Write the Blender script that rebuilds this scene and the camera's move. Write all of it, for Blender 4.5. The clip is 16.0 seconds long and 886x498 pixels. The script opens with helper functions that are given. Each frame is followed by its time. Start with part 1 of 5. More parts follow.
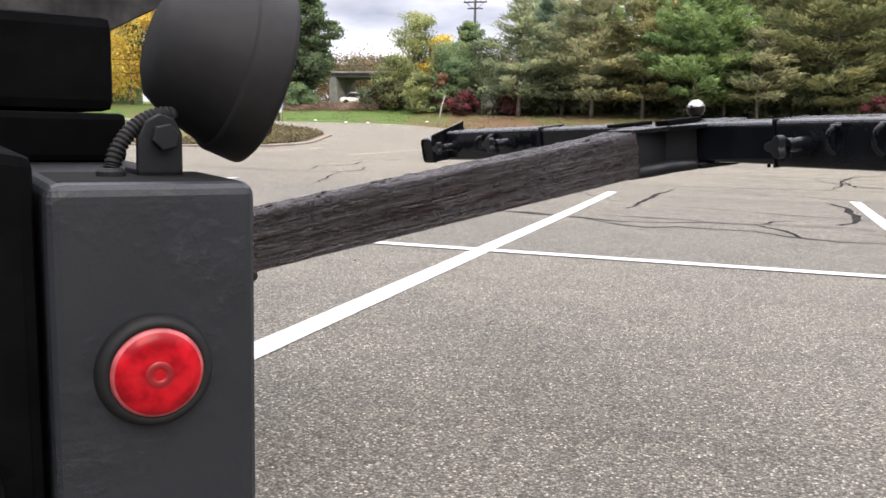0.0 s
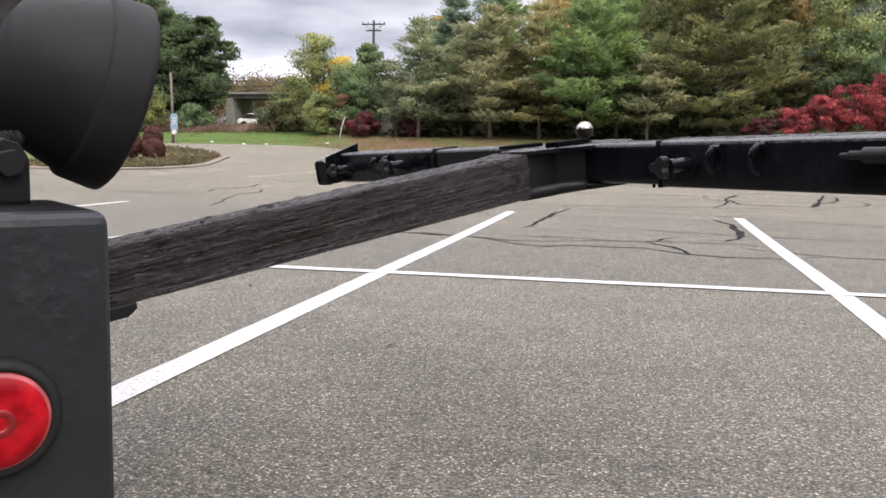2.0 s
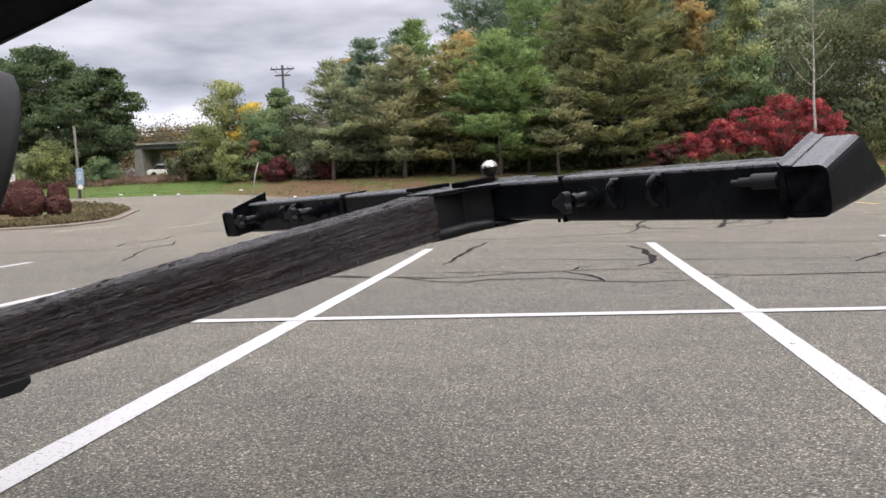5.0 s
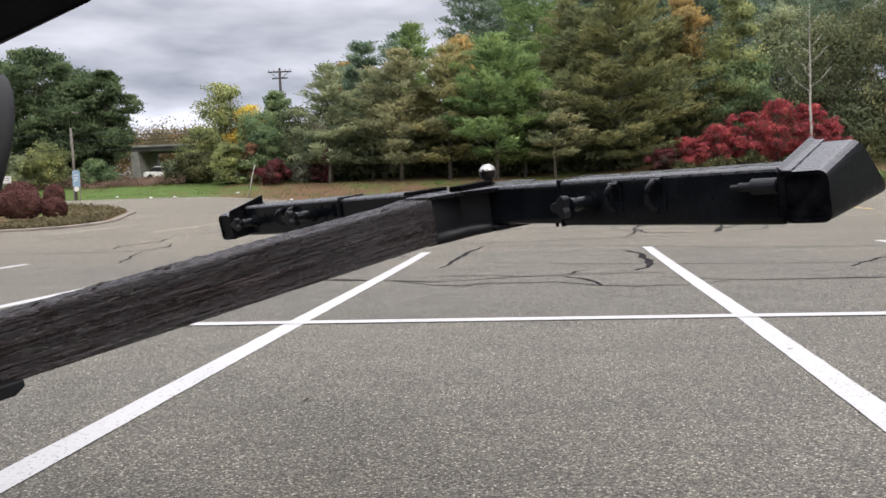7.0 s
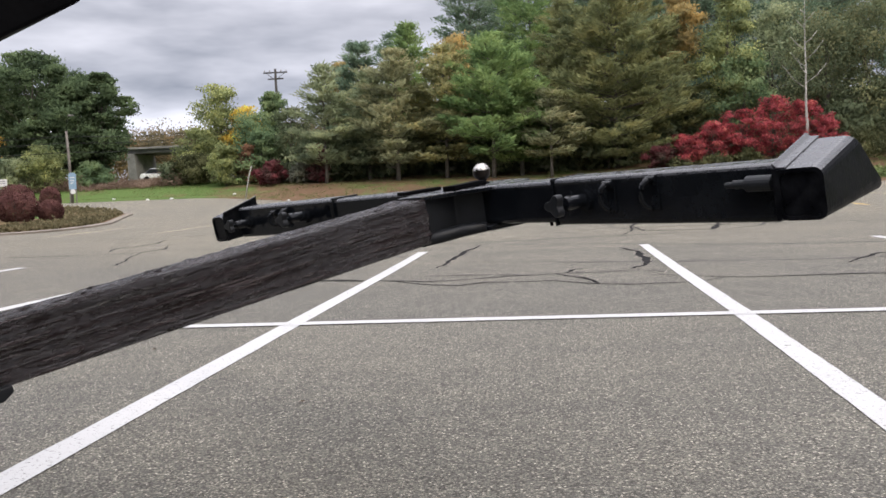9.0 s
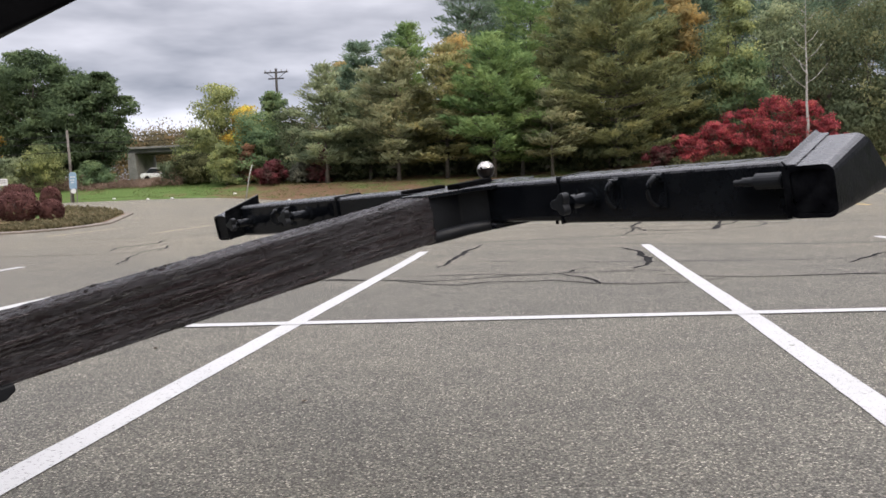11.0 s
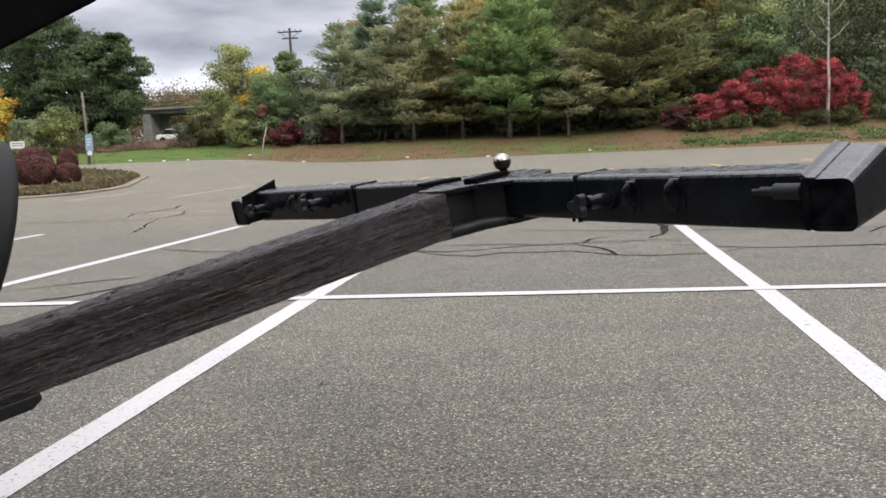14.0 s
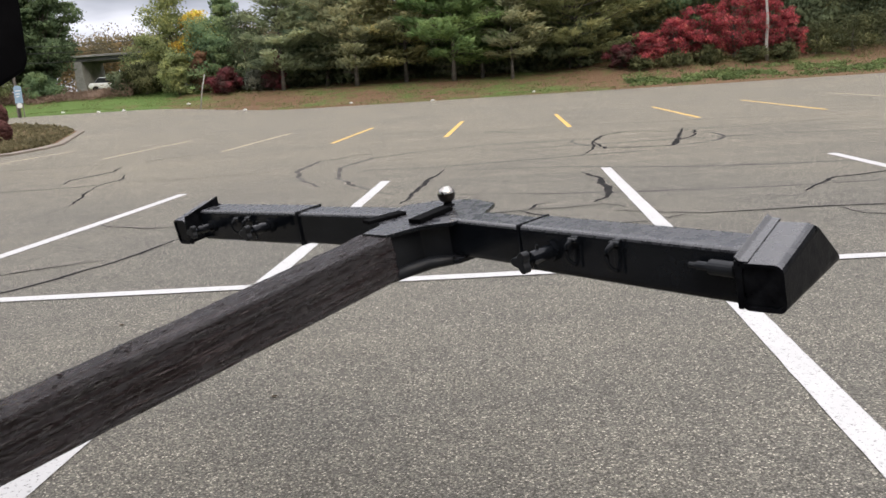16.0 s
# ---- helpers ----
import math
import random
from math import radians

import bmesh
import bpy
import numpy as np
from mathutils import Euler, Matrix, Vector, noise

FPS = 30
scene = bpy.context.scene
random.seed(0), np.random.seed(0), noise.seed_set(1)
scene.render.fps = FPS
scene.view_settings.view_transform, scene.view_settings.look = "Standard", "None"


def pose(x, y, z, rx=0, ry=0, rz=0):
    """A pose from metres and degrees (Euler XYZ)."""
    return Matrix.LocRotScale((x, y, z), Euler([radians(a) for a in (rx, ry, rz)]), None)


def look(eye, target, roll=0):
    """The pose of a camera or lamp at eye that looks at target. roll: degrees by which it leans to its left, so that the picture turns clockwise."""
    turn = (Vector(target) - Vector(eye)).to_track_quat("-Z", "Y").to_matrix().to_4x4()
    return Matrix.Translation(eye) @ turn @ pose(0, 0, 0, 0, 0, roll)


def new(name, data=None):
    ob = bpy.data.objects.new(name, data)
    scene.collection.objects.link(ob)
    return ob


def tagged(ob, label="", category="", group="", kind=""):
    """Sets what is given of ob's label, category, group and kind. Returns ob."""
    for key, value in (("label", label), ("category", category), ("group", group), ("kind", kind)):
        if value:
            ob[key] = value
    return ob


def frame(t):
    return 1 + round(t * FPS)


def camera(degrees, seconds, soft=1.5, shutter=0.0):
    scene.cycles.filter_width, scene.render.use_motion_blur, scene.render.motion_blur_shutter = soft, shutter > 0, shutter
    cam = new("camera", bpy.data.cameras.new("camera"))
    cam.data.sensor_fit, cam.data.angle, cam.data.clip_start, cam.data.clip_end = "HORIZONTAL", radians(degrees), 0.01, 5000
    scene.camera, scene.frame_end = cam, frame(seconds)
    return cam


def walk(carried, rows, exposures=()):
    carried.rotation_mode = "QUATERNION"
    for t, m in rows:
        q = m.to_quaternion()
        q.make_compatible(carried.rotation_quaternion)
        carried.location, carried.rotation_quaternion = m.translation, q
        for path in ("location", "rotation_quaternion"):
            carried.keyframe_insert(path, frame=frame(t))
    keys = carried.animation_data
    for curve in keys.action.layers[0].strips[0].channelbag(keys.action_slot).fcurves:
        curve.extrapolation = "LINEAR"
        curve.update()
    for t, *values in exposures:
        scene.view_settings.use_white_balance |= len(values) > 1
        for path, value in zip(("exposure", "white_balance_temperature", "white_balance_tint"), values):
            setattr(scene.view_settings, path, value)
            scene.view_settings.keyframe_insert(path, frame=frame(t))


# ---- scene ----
# ---- camera ----
cam = camera(55.34, 16.0, 1.6)
ROWS = [
    (0.0, 1.320, -5.132, 0.755, 17.29, -8.09, -1.39), (0.5, 1.325, -5.132, 0.756, 15.94, -7.93, -1.54),
    (1.0, 1.342, -5.130, 0.762, 13.52, -7.60, -1.38), (1.5, 1.337, -5.102, 0.761, 11.32, -6.94, -1.22),
    (2.0, 1.336, -5.100, 0.758, 10.63, -6.53, -1.18), (2.5, 1.341, -5.101, 0.758, 10.31, -6.34, -1.15),
    (3.0, 1.346, -5.098, 0.761, 9.61, -6.03, -0.92), (3.5, 1.354, -5.090, 0.764, 8.11, -5.52, 0.33),
    (4.0, 1.362, -5.087, 0.770, 6.22, -4.61, 1.69), (5.2, 1.361, -5.079, 0.772, 4.95, -3.98, 1.82),
    (6.5, 1.359, -5.073, 0.773, 4.71, -3.85, 1.74), (7.0, 1.358, -5.071, 0.773, 4.81, -3.77, 1.67),
    (7.5, 1.358, -5.068, 0.775, 4.55, -3.70, 1.79), (8.0, 1.360, -5.063, 0.774, 4.43, -3.72, 1.95),
    (8.5, 1.365, -5.054, 0.774, 4.42, -3.80, 2.09), (9.0, 1.366, -5.055, 0.774, 4.61, -3.82, 2.17),
    (9.5, 1.358, -5.062, 0.775, 4.76, -3.70, 1.94), (10.7, 1.354, -5.046, 0.771, 4.66, -3.80, 2.07),
    (12.0, 1.348, -5.032, 0.766, 4.64, -3.89, 2.18), (12.5, 1.332, -5.045, 0.770, 5.38, -3.99, 2.32),
    (13.0, 1.314, -5.049, 0.772, 6.42, -4.32, 2.20), (13.5, 1.318, -5.042, 0.774, 7.07, -5.19, 2.19),
    (14.0, 1.354, -5.040, 0.862, 5.65, -6.50, 2.27), (14.5, 1.371, -5.030, 0.955, 3.63, -8.05, 3.15),
    (15.0, 1.375, -5.025, 1.019, 2.90, -9.46, 3.85), (15.5, 1.376, -5.020, 1.074, 2.59, -10.16, 3.85),
    (16.0, 1.371, -5.020, 1.125, 1.91, -10.68, 3.50),
]
walk(cam, [(t, pose(x, y, z, 90 + tilt, lean, turn)) for t, x, y, z, turn, tilt, lean in ROWS],
     exposures=[(0.0, 0.8, 7150, 14), (1.0, 0.66, 7150, 14), (2.0, 0.47, 7150, 14), (3.0, 0.38, 7150, 14), (4.0, 0.32, 7150, 14), (6.5, 0.22, 7050, 12), (9.5, 0.2, 7050, 12), (13.0, 0.14, 7050, 13), (14.0, 0.18, 7100, 11), (16.0, 0.16, 7200, 11)])

# ---- world and light: a bright overcast sky with grey cloud banks ----
SUN_TURN, SUN_HEIGHT = radians(140), radians(44)
world = bpy.data.worlds.new("overcast")
scene.world = world
world.use_nodes = True
wn, wl = world.node_tree.nodes, world.node_tree.links
wn.clear()
w_out = wn.new("ShaderNodeOutputWorld")
w_bg = wn.new("ShaderNodeBackground")
w_sky = wn.new("ShaderNodeTexSky")
w_sky.sky_type, w_sky.sun_disc = "NISHITA", False
w_sky.sun_elevation, w_sky.sun_rotation = SUN_HEIGHT, SUN_TURN
w_co = wn.new("ShaderNodeTexCoord")
w_sep = wn.new("ShaderNodeSeparateXYZ")
wl.new(w_co.outputs["Generated"], w_sep.inputs[0])
w_map = wn.new("ShaderNodeMapping")
w_map.inputs["Scale"].default_value = (1.0, 1.0, 3.8)
wl.new(w_co.outputs["Generated"], w_map.inputs[0])
w_n = wn.new("ShaderNodeTexNoise")
w_n.inputs["Scale"].default_value, w_n.inputs["Detail"].default_value, w_n.inputs["Roughness"].default_value = 3.0, 5, 0.5
wl.new(w_map.outputs[0], w_n.inputs["Vector"])
w_r = wn.new("ShaderNodeValToRGB")  # cloud: grey bellies to bright gaps
w_r.color_ramp.elements[0].position, w_r.color_ramp.elements[0].color = 0.37, (0.35, 0.39, 0.49, 1)
w_r.color_ramp.elements[1].position, w_r.color_ramp.elements[1].color = 0.61, (1.04, 1.08, 1.22, 1)
wl.new(w_n.outputs[0], w_r.inputs[0])
w_h = wn.new("ShaderNodeValToRGB")  # brighter at the horizon's gap and overhead
w_h.color_ramp.elements.remove(w_h.color_ramp.elements[1])
for k, (p, v) in enumerate([(0.0, 1.0), (0.05, 1.02), (0.09, 0.98), (0.13, 0.76), (0.20, 0.64), (0.34, 0.72), (0.5, 1.7), (1.0, 3.6)]):
    e = w_h.color_ramp.elements[0] if k == 0 else w_h.color_ramp.elements.new(p)
    e.position, e.color = p, ((0.975 * v, v, 1.055 * v, 1) if p < 0.4 else (v, v, v, 1))
wl.new(w_sep.outputs["Z"], w_h.inputs[0])
w_m = wn.new("ShaderNodeMix")
w_m.data_type, w_m.blend_type = "RGBA", "MULTIPLY"
w_m.inputs[0].default_value = 1.0
wl.new(w_r.outputs[0], w_m.inputs[6])
wl.new(w_h.outputs[0], w_m.inputs[7])
w_s = wn.new("ShaderNodeMix")  # a little clear sky's colour through the cloud
w_s.data_type = "RGBA"
w_s.inputs[0].default_value = 0.006
wl.new(w_m.outputs[2], w_s.inputs[6])
wl.new(w_sky.outputs[0], w_s.inputs[7])
w_bg.inputs["Strength"].default_value = 1.0
wl.new(w_s.outputs[2], w_bg.inputs["Color"])
wl.new(w_bg.outputs[0], w_out.inputs[0])
sun = new("sun", bpy.data.lights.new("sun", "SUN"))
sun.data.energy, sun.data.angle, sun.data.color = 1.15, radians(35), (1.0, 0.92, 0.80)
sun.matrix_world = look((0, 0, 20), (20 * math.sin(-SUN_TURN) / math.tan(SUN_HEIGHT), 20 * -math.cos(SUN_TURN) / math.tan(SUN_HEIGHT), 0))


# ---- materials ----
def material(name):
    m = bpy.data.materials.new(name)
    m.use_nodes = True
    nt = m.node_tree
    return m, nt, nt.nodes["Principled BSDF"]


def coords(nt, scale=(1, 1, 1), turn=(0, 0, 0)):
    c = nt.nodes.new("ShaderNodeTexCoord")
    mp = nt.nodes.new("ShaderNodeMapping")
    mp.inputs["Scale"].default_value, mp.inputs["Rotation"].default_value = scale, turn
    nt.links.new(c.outputs["Object"], mp.inputs[0])
    return mp.outputs[0]


def noise_tex(nt, co, scale, detail=3, rough=0.5):
    n = nt.nodes.new("ShaderNodeTexNoise")
    n.inputs["Scale"].default_value, n.inputs["Detail"].default_value, n.inputs["Roughness"].default_value = scale, detail, rough
    nt.links.new(co, n.inputs["Vector"])
    return n.outputs[0]


def ramp(nt, fac, stops):
    r = nt.nodes.new("ShaderNodeValToRGB")
    while len(r.color_ramp.elements) < len(stops):
        r.color_ramp.elements.new(0.5)
    for e, (p, c) in zip(r.color_ramp.elements, stops):
        e.position = p
        e.color = (*c, 1) if isinstance(c, tuple) else (c, c, c, 1)
    nt.links.new(fac, r.inputs[0])
    return r.outputs[0]


def blend(nt, fac, a, b, mode="MIX"):
    m = nt.nodes.new("ShaderNodeMix")
    m.data_type, m.blend_type = "RGBA", mode
    for sock, v in ((m.inputs[0], fac), (m.inputs[6], a), (m.inputs[7], b)):
        if hasattr(v, "is_output"):
            nt.links.new(v, sock)
        else:
            sock.default_value = v if isinstance(v, float) else (*v, 1)
    return m.outputs[2]


def bump(nt, bsdf, height, strength, distance):
    b = nt.nodes.new("ShaderNodeBump")
    b.inputs["Strength"].default_value, b.inputs["Distance"].default_value = strength, distance
    nt.links.new(height, b.inputs["Height"])
    nt.links.new(b.outputs[0], bsdf.inputs["Normal"])


def plain(name, c1, c2, rough=0.6, scale=6.0, metal=0.0, fine=60.0, bumpy=0.15, dist=0.002, rough2=None, gloss=0.5):
    """Two-tone surface: broad stains, fine grain, a little relief."""
    m, nt, b = material(name)
    co = coords(nt)
    broad, grain = noise_tex(nt, co, scale, 4), noise_tex(nt, co, fine, 3)
    col = blend(nt, ramp(nt, broad, [(0.35, 0.0), (0.68, 1.0)]), c1, c2)
    col = blend(nt, 0.35, col, ramp(nt, grain, [(0.3, 0.25), (0.7, 0.8)]), "OVERLAY")
    nt.links.new(col, b.inputs["Base Color"])
    nt.links.new(ramp(nt, broad, [(0.3, rough), (0.7, rough2 or rough * 1.25)]), b.inputs["Roughness"])
    b.inputs["Metallic"].default_value, b.inputs["Specular IOR Level"].default_value = metal, gloss
    bump(nt, b, grain, bumpy, dist)
    return m


def asphalt():
    m, nt, b = material("asphalt")
    co = coords(nt)
    v = nt.nodes.new("ShaderNodeTexVoronoi")
    v.inputs["Scale"].default_value = 152.0
    nt.links.new(co, v.inputs["Vector"])
    sep = nt.nodes.new("ShaderNodeSeparateColor")
    nt.links.new(v.outputs["Color"], sep.inputs[0])
    stones = ramp(nt, sep.outputs[0], [(0.0, (0.068, 0.063, 0.053)), (0.35, (0.141, 0.135, 0.117)), (0.75, (0.222, 0.211, 0.181)), (0.92, (0.31, 0.292, 0.247)), (1.0, (0.60, 0.56, 0.475))])
    gaps = ramp(nt, v.outputs["Distance"], [(0.28, 1.0), (0.62, 0.48)])
    col = blend(nt, 1.0, stones, gaps, "MULTIPLY")
    worn = noise_tex(nt, co, 0.35, 5, 0.6)
    mid = noise_tex(nt, co, 3.2, 5, 0.65)
    sweep = noise_tex(nt, coords(nt, (0.12, 1.6, 1.0), (0, 0, 0.08)), 1.0, 5, 0.6)
    col = blend(nt, 1.0, col, ramp(nt, worn, [(0.3, (0.86, 0.86, 0.87)), (0.7, (1.12, 1.10, 1.06))]), "MULTIPLY")
    col = blend(nt, 1.0, col, ramp(nt, mid, [(0.3, (0.89, 0.89, 0.89)), (0.65, (1.06, 1.06, 1.05))]), "MULTIPLY")
    # beyond the stalls the surface turns paler and warmer
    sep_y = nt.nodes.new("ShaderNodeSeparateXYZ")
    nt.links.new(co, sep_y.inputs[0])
    pale_y = nt.nodes.new("ShaderNodeMapRange")
    pale_y.inputs["From Min"].default_value, pale_y.inputs["From Max"].default_value = 1.5, 10.0
    nt.links.new(sep_y.outputs[1], pale_y.inputs[0])
    col = blend(nt, pale_y.outputs[0], col, blend(nt, 1.0, col, (1.30, 1.26, 1.17), "MULTIPLY"))
    col = blend(nt, 1.0, col, ramp(nt, sweep, [(0.3, (0.91, 0.91, 0.91)), (0.7, (1.09, 1.08, 1.06))]), "MULTIPLY")
    nt.links.new(col, b.inputs["Base Color"])
    b.inputs["Roughness"].default_value = 0.82
    b.inputs["Specular IOR Level"].default_value = 0.35
    bump(nt, b, ramp(nt, v.outputs["Distance"], [(0.1, 1.0), (0.7, 0.0)]), 0.7, 0.004)
    return m


def line_paint(name, c, wear):
    m, nt, b = material(name)
    co = coords(nt)
    chip = noise_tex(nt, co, 70.0, 4, 0.7)
    dirt = noise_tex(nt, co, 2.2, 5, 0.6)
    col = blend(nt, ramp(nt, dirt, [(0.35, 0.0), (0.8, 0.35)]), c, tuple(k * 0.72 for k in c))
    col = blend(nt, ramp(nt, chip, [(wear, 1.0), (wear + 0.07, 0.0)]), col, (0.13, 0.125, 0.12))
    nt.links.new(col, b.inputs["Base Color"])
    b.inputs["Roughness"].default_value = 0.6
    bump(nt, b, chip, 0.3, 0.002)
    return m


def foliage(name, tones, spread=0.7, clear=0.40):
    """Leaf colours vary leaf by leaf and from clump to clump."""
    m, nt, b = material(name)
    g = nt.nodes.new("ShaderNodeNewGeometry")
    co = coords(nt)
    big = noise_tex(nt, co, spread, 3, 0.6)
    add = nt.nodes.new("ShaderNodeMath")
    add.operation = "MULTIPLY_ADD"
    nt.links.new(g.outputs["Random Per Island"], add.inputs[0])
    add.inputs[1].default_value = 0.15
    nt.links.new(big, add.inputs[2])
    n = len(tones)
    tones = [tuple(min(0.75, 1.92 * k * f) for k, f in zip(t, (0.95, 1.0, 1.14))) for t in tones]
    col = ramp(nt, add.outputs[0], [(0.36 + 0.42 * k / max(1, n - 1), t) for k, t in enumerate(tones)])
    nt.links.new(col, b.inputs["Base Color"])
    b.inputs["Roughness"].default_value = 0.75
    b.inputs["Specular IOR Level"].default_value = 0.10
    tr = nt.nodes.new("ShaderNodeBsdfTranslucent")
    nt.links.new(col, tr.inputs["Color"])
    mx = nt.nodes.new("ShaderNodeMixShader")
    mx.inputs[0].default_value = clear
    nt.links.new(b.outputs[0], mx.inputs[1])
    nt.links.new(tr.outputs[0], mx.inputs[2])
    nt.links.new(mx.outputs[0], nt.nodes["Material Output"].inputs[0])
    return m


def grease_paint():
    """Brown-black greased steel: sharp wet ridges drawn out along the boom, torn here and there."""
    m, nt, b = material("greased_steel")
    streak = noise_tex(nt, coords(nt, (4.5, 125.0, 125.0)), 1.0, 5, 0.66)
    broad = noise_tex(nt, coords(nt, (2.2, 48.0, 48.0)), 1.0, 4, 0.6)
    lump = noise_tex(nt, coords(nt, (30.0, 95.0, 95.0)), 1.0, 4, 0.62)
    mixed = blend(nt, 0.3, streak, broad)
    col = ramp(nt, mixed, [(0.36, (0.0060, 0.0035, 0.0036)), (0.50, (0.0150, 0.0086, 0.0089)), (0.62, (0.029, 0.0168, 0.0172)), (0.76, (0.046, 0.0280, 0.0285))])
    nt.links.new(col, b.inputs["Base Color"])
    nt.links.new(ramp(nt, lump, [(0.35, 0.14), (0.65, 0.32)]), b.inputs["Roughness"])
    b.inputs["Specular IOR Level"].default_value = 0.5
    both = blend(nt, 0.28, ramp(nt, mixed, [(0.42, 0.0), (0.57, 1.0)]), ramp(nt, lump, [(0.44, 0.0), (0.66, 1.0)]))
    bump(nt, b, both, 1.0, 0.009)
    return m


ASPHALT = asphalt()
TAR = plain("crack_tar", (0.016, 0.016, 0.017), (0.034, 0.032, 0.031), 0.9, 3.0, gloss=0.05)
TYRE_MARK = plain("tyre_mark", (0.060, 0.057, 0.053), (0.13, 0.124, 0.114), 0.95, 1.5, gloss=0.05)
WHITE_LINE = line_paint("white_line_paint", (0.47, 0.465, 0.46), 0.345)
OLD_WHITE = line_paint("worn_white_paint", (0.74, 0.74, 0.73), 0.36)
YELLOW_LINE = line_paint("yellow_line_paint", (0.60, 0.37, 0.075), 0.34)
PALE_YELLOW = line_paint("faded_yellow_paint", (0.46, 0.36, 0.18), 0.45)
GLOSS_BLACK = plain("gloss_black_paint", (0.0034, 0.0042, 0.0056), (0.0072, 0.0085, 0.0104), 0.11, 9.0, fine=110.0, bumpy=0.05, rough2=0.24, gloss=0.22)
MATT_BLACK = plain("dull_black_paint", (0.0045, 0.0052, 0.0068), (0.0095, 0.0108, 0.0132), 0.42, 7.0, fine=38.0, bumpy=0.35, dist=0.003, gloss=0.26)
DEEP_BLACK = plain("dirty_black_steel", (0.0013, 0.0013, 0.0016), (0.0034, 0.0034, 0.0038), 0.6, 7.0, gloss=0.025)
RUBBER = plain("black_rubber", (0.0055, 0.0055, 0.0060), (0.012, 0.0118, 0.0118), 0.58, 9.0, fine=90.0, bumpy=0.15, gloss=0.25)
GREASE = grease_paint()


def post_paint():
    """Blue-black paint over pitted steel: rough weld patches, faint rubs."""
    m, nt, b = material("pitted_black_paint")
    co = coords(nt)
    broad, pits, fine = noise_tex(nt, co, 9.0, 4, 0.6), noise_tex(nt, co, 85.0, 4, 0.65), noise_tex(nt, co, 300.0, 2)
    mask = ramp(nt, broad, [(0.50, 0.0), (0.66, 1.0)])
    col = blend(nt, ramp(nt, noise_tex(nt, co, 5.0, 5, 0.6), [(0.35, 0.0), (0.7, 1.0)]), (0.0125, 0.0145, 0.0175), (0.020, 0.0225, 0.0262))
    rub = blend(nt, 1.0, mask, ramp(nt, pits, [(0.60, 0.0), (0.70, 1.0)]), "MULTIPLY")
    col = blend(nt, rub, col, (0.045, 0.047, 0.05))
    nt.links.new(col, b.inputs["Base Color"])
    nt.links.new(ramp(nt, pits, [(0.3, 0.36), (0.7, 0.52)]), b.inputs["Roughness"])
    b.inputs["Specular IOR Level"].default_value = 0.3
    height = blend(nt, 0.12, blend(nt, 1.0, mask, pits, "MULTIPLY"), fine)
    bump(nt, b, height, 0.8, 0.004)
    return m


POST_PAINT = post_paint()
STEEL = plain("worn_bright_steel", (0.46, 0.44, 0.41), (0.22, 0.20, 0.18), 0.14, 34.0, metal=1.0, fine=120.0, bumpy=0.04, rough2=0.34)
SCUFFED = plain("scuffed_grey_plate", (0.014, 0.014, 0.015), (0.046, 0.045, 0.045), 0.7, 14.0, fine=45.0, bumpy=0.4, gloss=0.1)
SCRATCHED_BLACK = plain("scratched_black_paint", (0.0018, 0.0020, 0.0030), (0.0075, 0.0080, 0.0095), 0.26, 38.0, fine=160.0, bumpy=0.25, rough2=0.5, gloss=0.07)
# lift's top faces: the sky's sheen is painted into a lighter black
SKY_SHEEN_BLACK = plain("sky_sheen_black_paint", (0.012, 0.0125, 0.015), (0.040, 0.040, 0.045), 0.16, 34.0, fine=140.0, bumpy=0.05, rough2=0.40, gloss=0.8)
# grease on the boom's top, sky light put into its paler colour
SKYLIT_GREASE = plain("skylit_grease", (0.030, 0.024, 0.025), (0.105, 0.092, 0.096), 0.22, 34.0, fine=90.0, bumpy=0.6, dist=0.004, gloss=0.5)
# grime on the post's top, the deck's shade put into its colour
SHADED_GRIME = plain("shaded_grime", (0.0050, 0.0050, 0.0055), (0.014, 0.0138, 0.0140), 0.75, 22.0, fine=90.0, bumpy=0.25, gloss=0.08)
KERB_STONE = plain("concrete_kerb", (0.15, 0.125, 0.10), (0.23, 0.195, 0.16), 0.85, 2.0, fine=30.0)
BARK = plain("grey_brown_bark", (0.080, 0.068, 0.057), (0.18, 0.163, 0.143), 0.9, 4.0, fine=14.0, bumpy=0.6, dist=0.02)
BIRCH_BARK = plain("pale_bark", (0.30, 0.28, 0.25), (0.48, 0.46, 0.43), 0.8, 6.0, fine=20.0)
DARK_WOOD = plain("dark_pole_wood", (0.035, 0.032, 0.030), (0.065, 0.060, 0.055), 0.9, 3.0, fine=25.0)
POLE_WOOD = plain("weathered_pole_wood", (0.12, 0.105, 0.09), (0.21, 0.19, 0.165), 0.85, 3.0, fine=25.0)
CONCRETE = plain("grey_concrete", (0.15, 0.146, 0.135), (0.25, 0.242, 0.225), 0.85, 0.8, fine=6.0)


# ---- mesh helpers ----
def mesh_object(name, verts, faces, mat, parent=None, smooth=False):
    me = bpy.data.meshes.new(name)
    me.from_pydata(verts, [], faces)
    for mt in (mat if isinstance(mat, (list, tuple)) else [mat]):
        me.materials.append(mt)
    if smooth:
        me.shade_smooth()
    ob = new(name, me)
    ob.parent = parent
    return ob


def part(name, bm, mat, parent=None, label="", smooth=False):
    me = bpy.data.meshes.new(name)
    bmesh.ops.recalc_face_normals(bm, faces=bm.faces)
    bm.to_mesh(me)
    bm.free()
    me.materials.append(mat)
    if smooth:
        me.shade_smooth()
    ob = new(name, me)
    ob.parent = parent
    return tagged(ob, label)


def empty(name, m, label, category, group=""):
    ob = new(name)
    ob.matrix_world = m
    return tagged(ob, label, category, group)


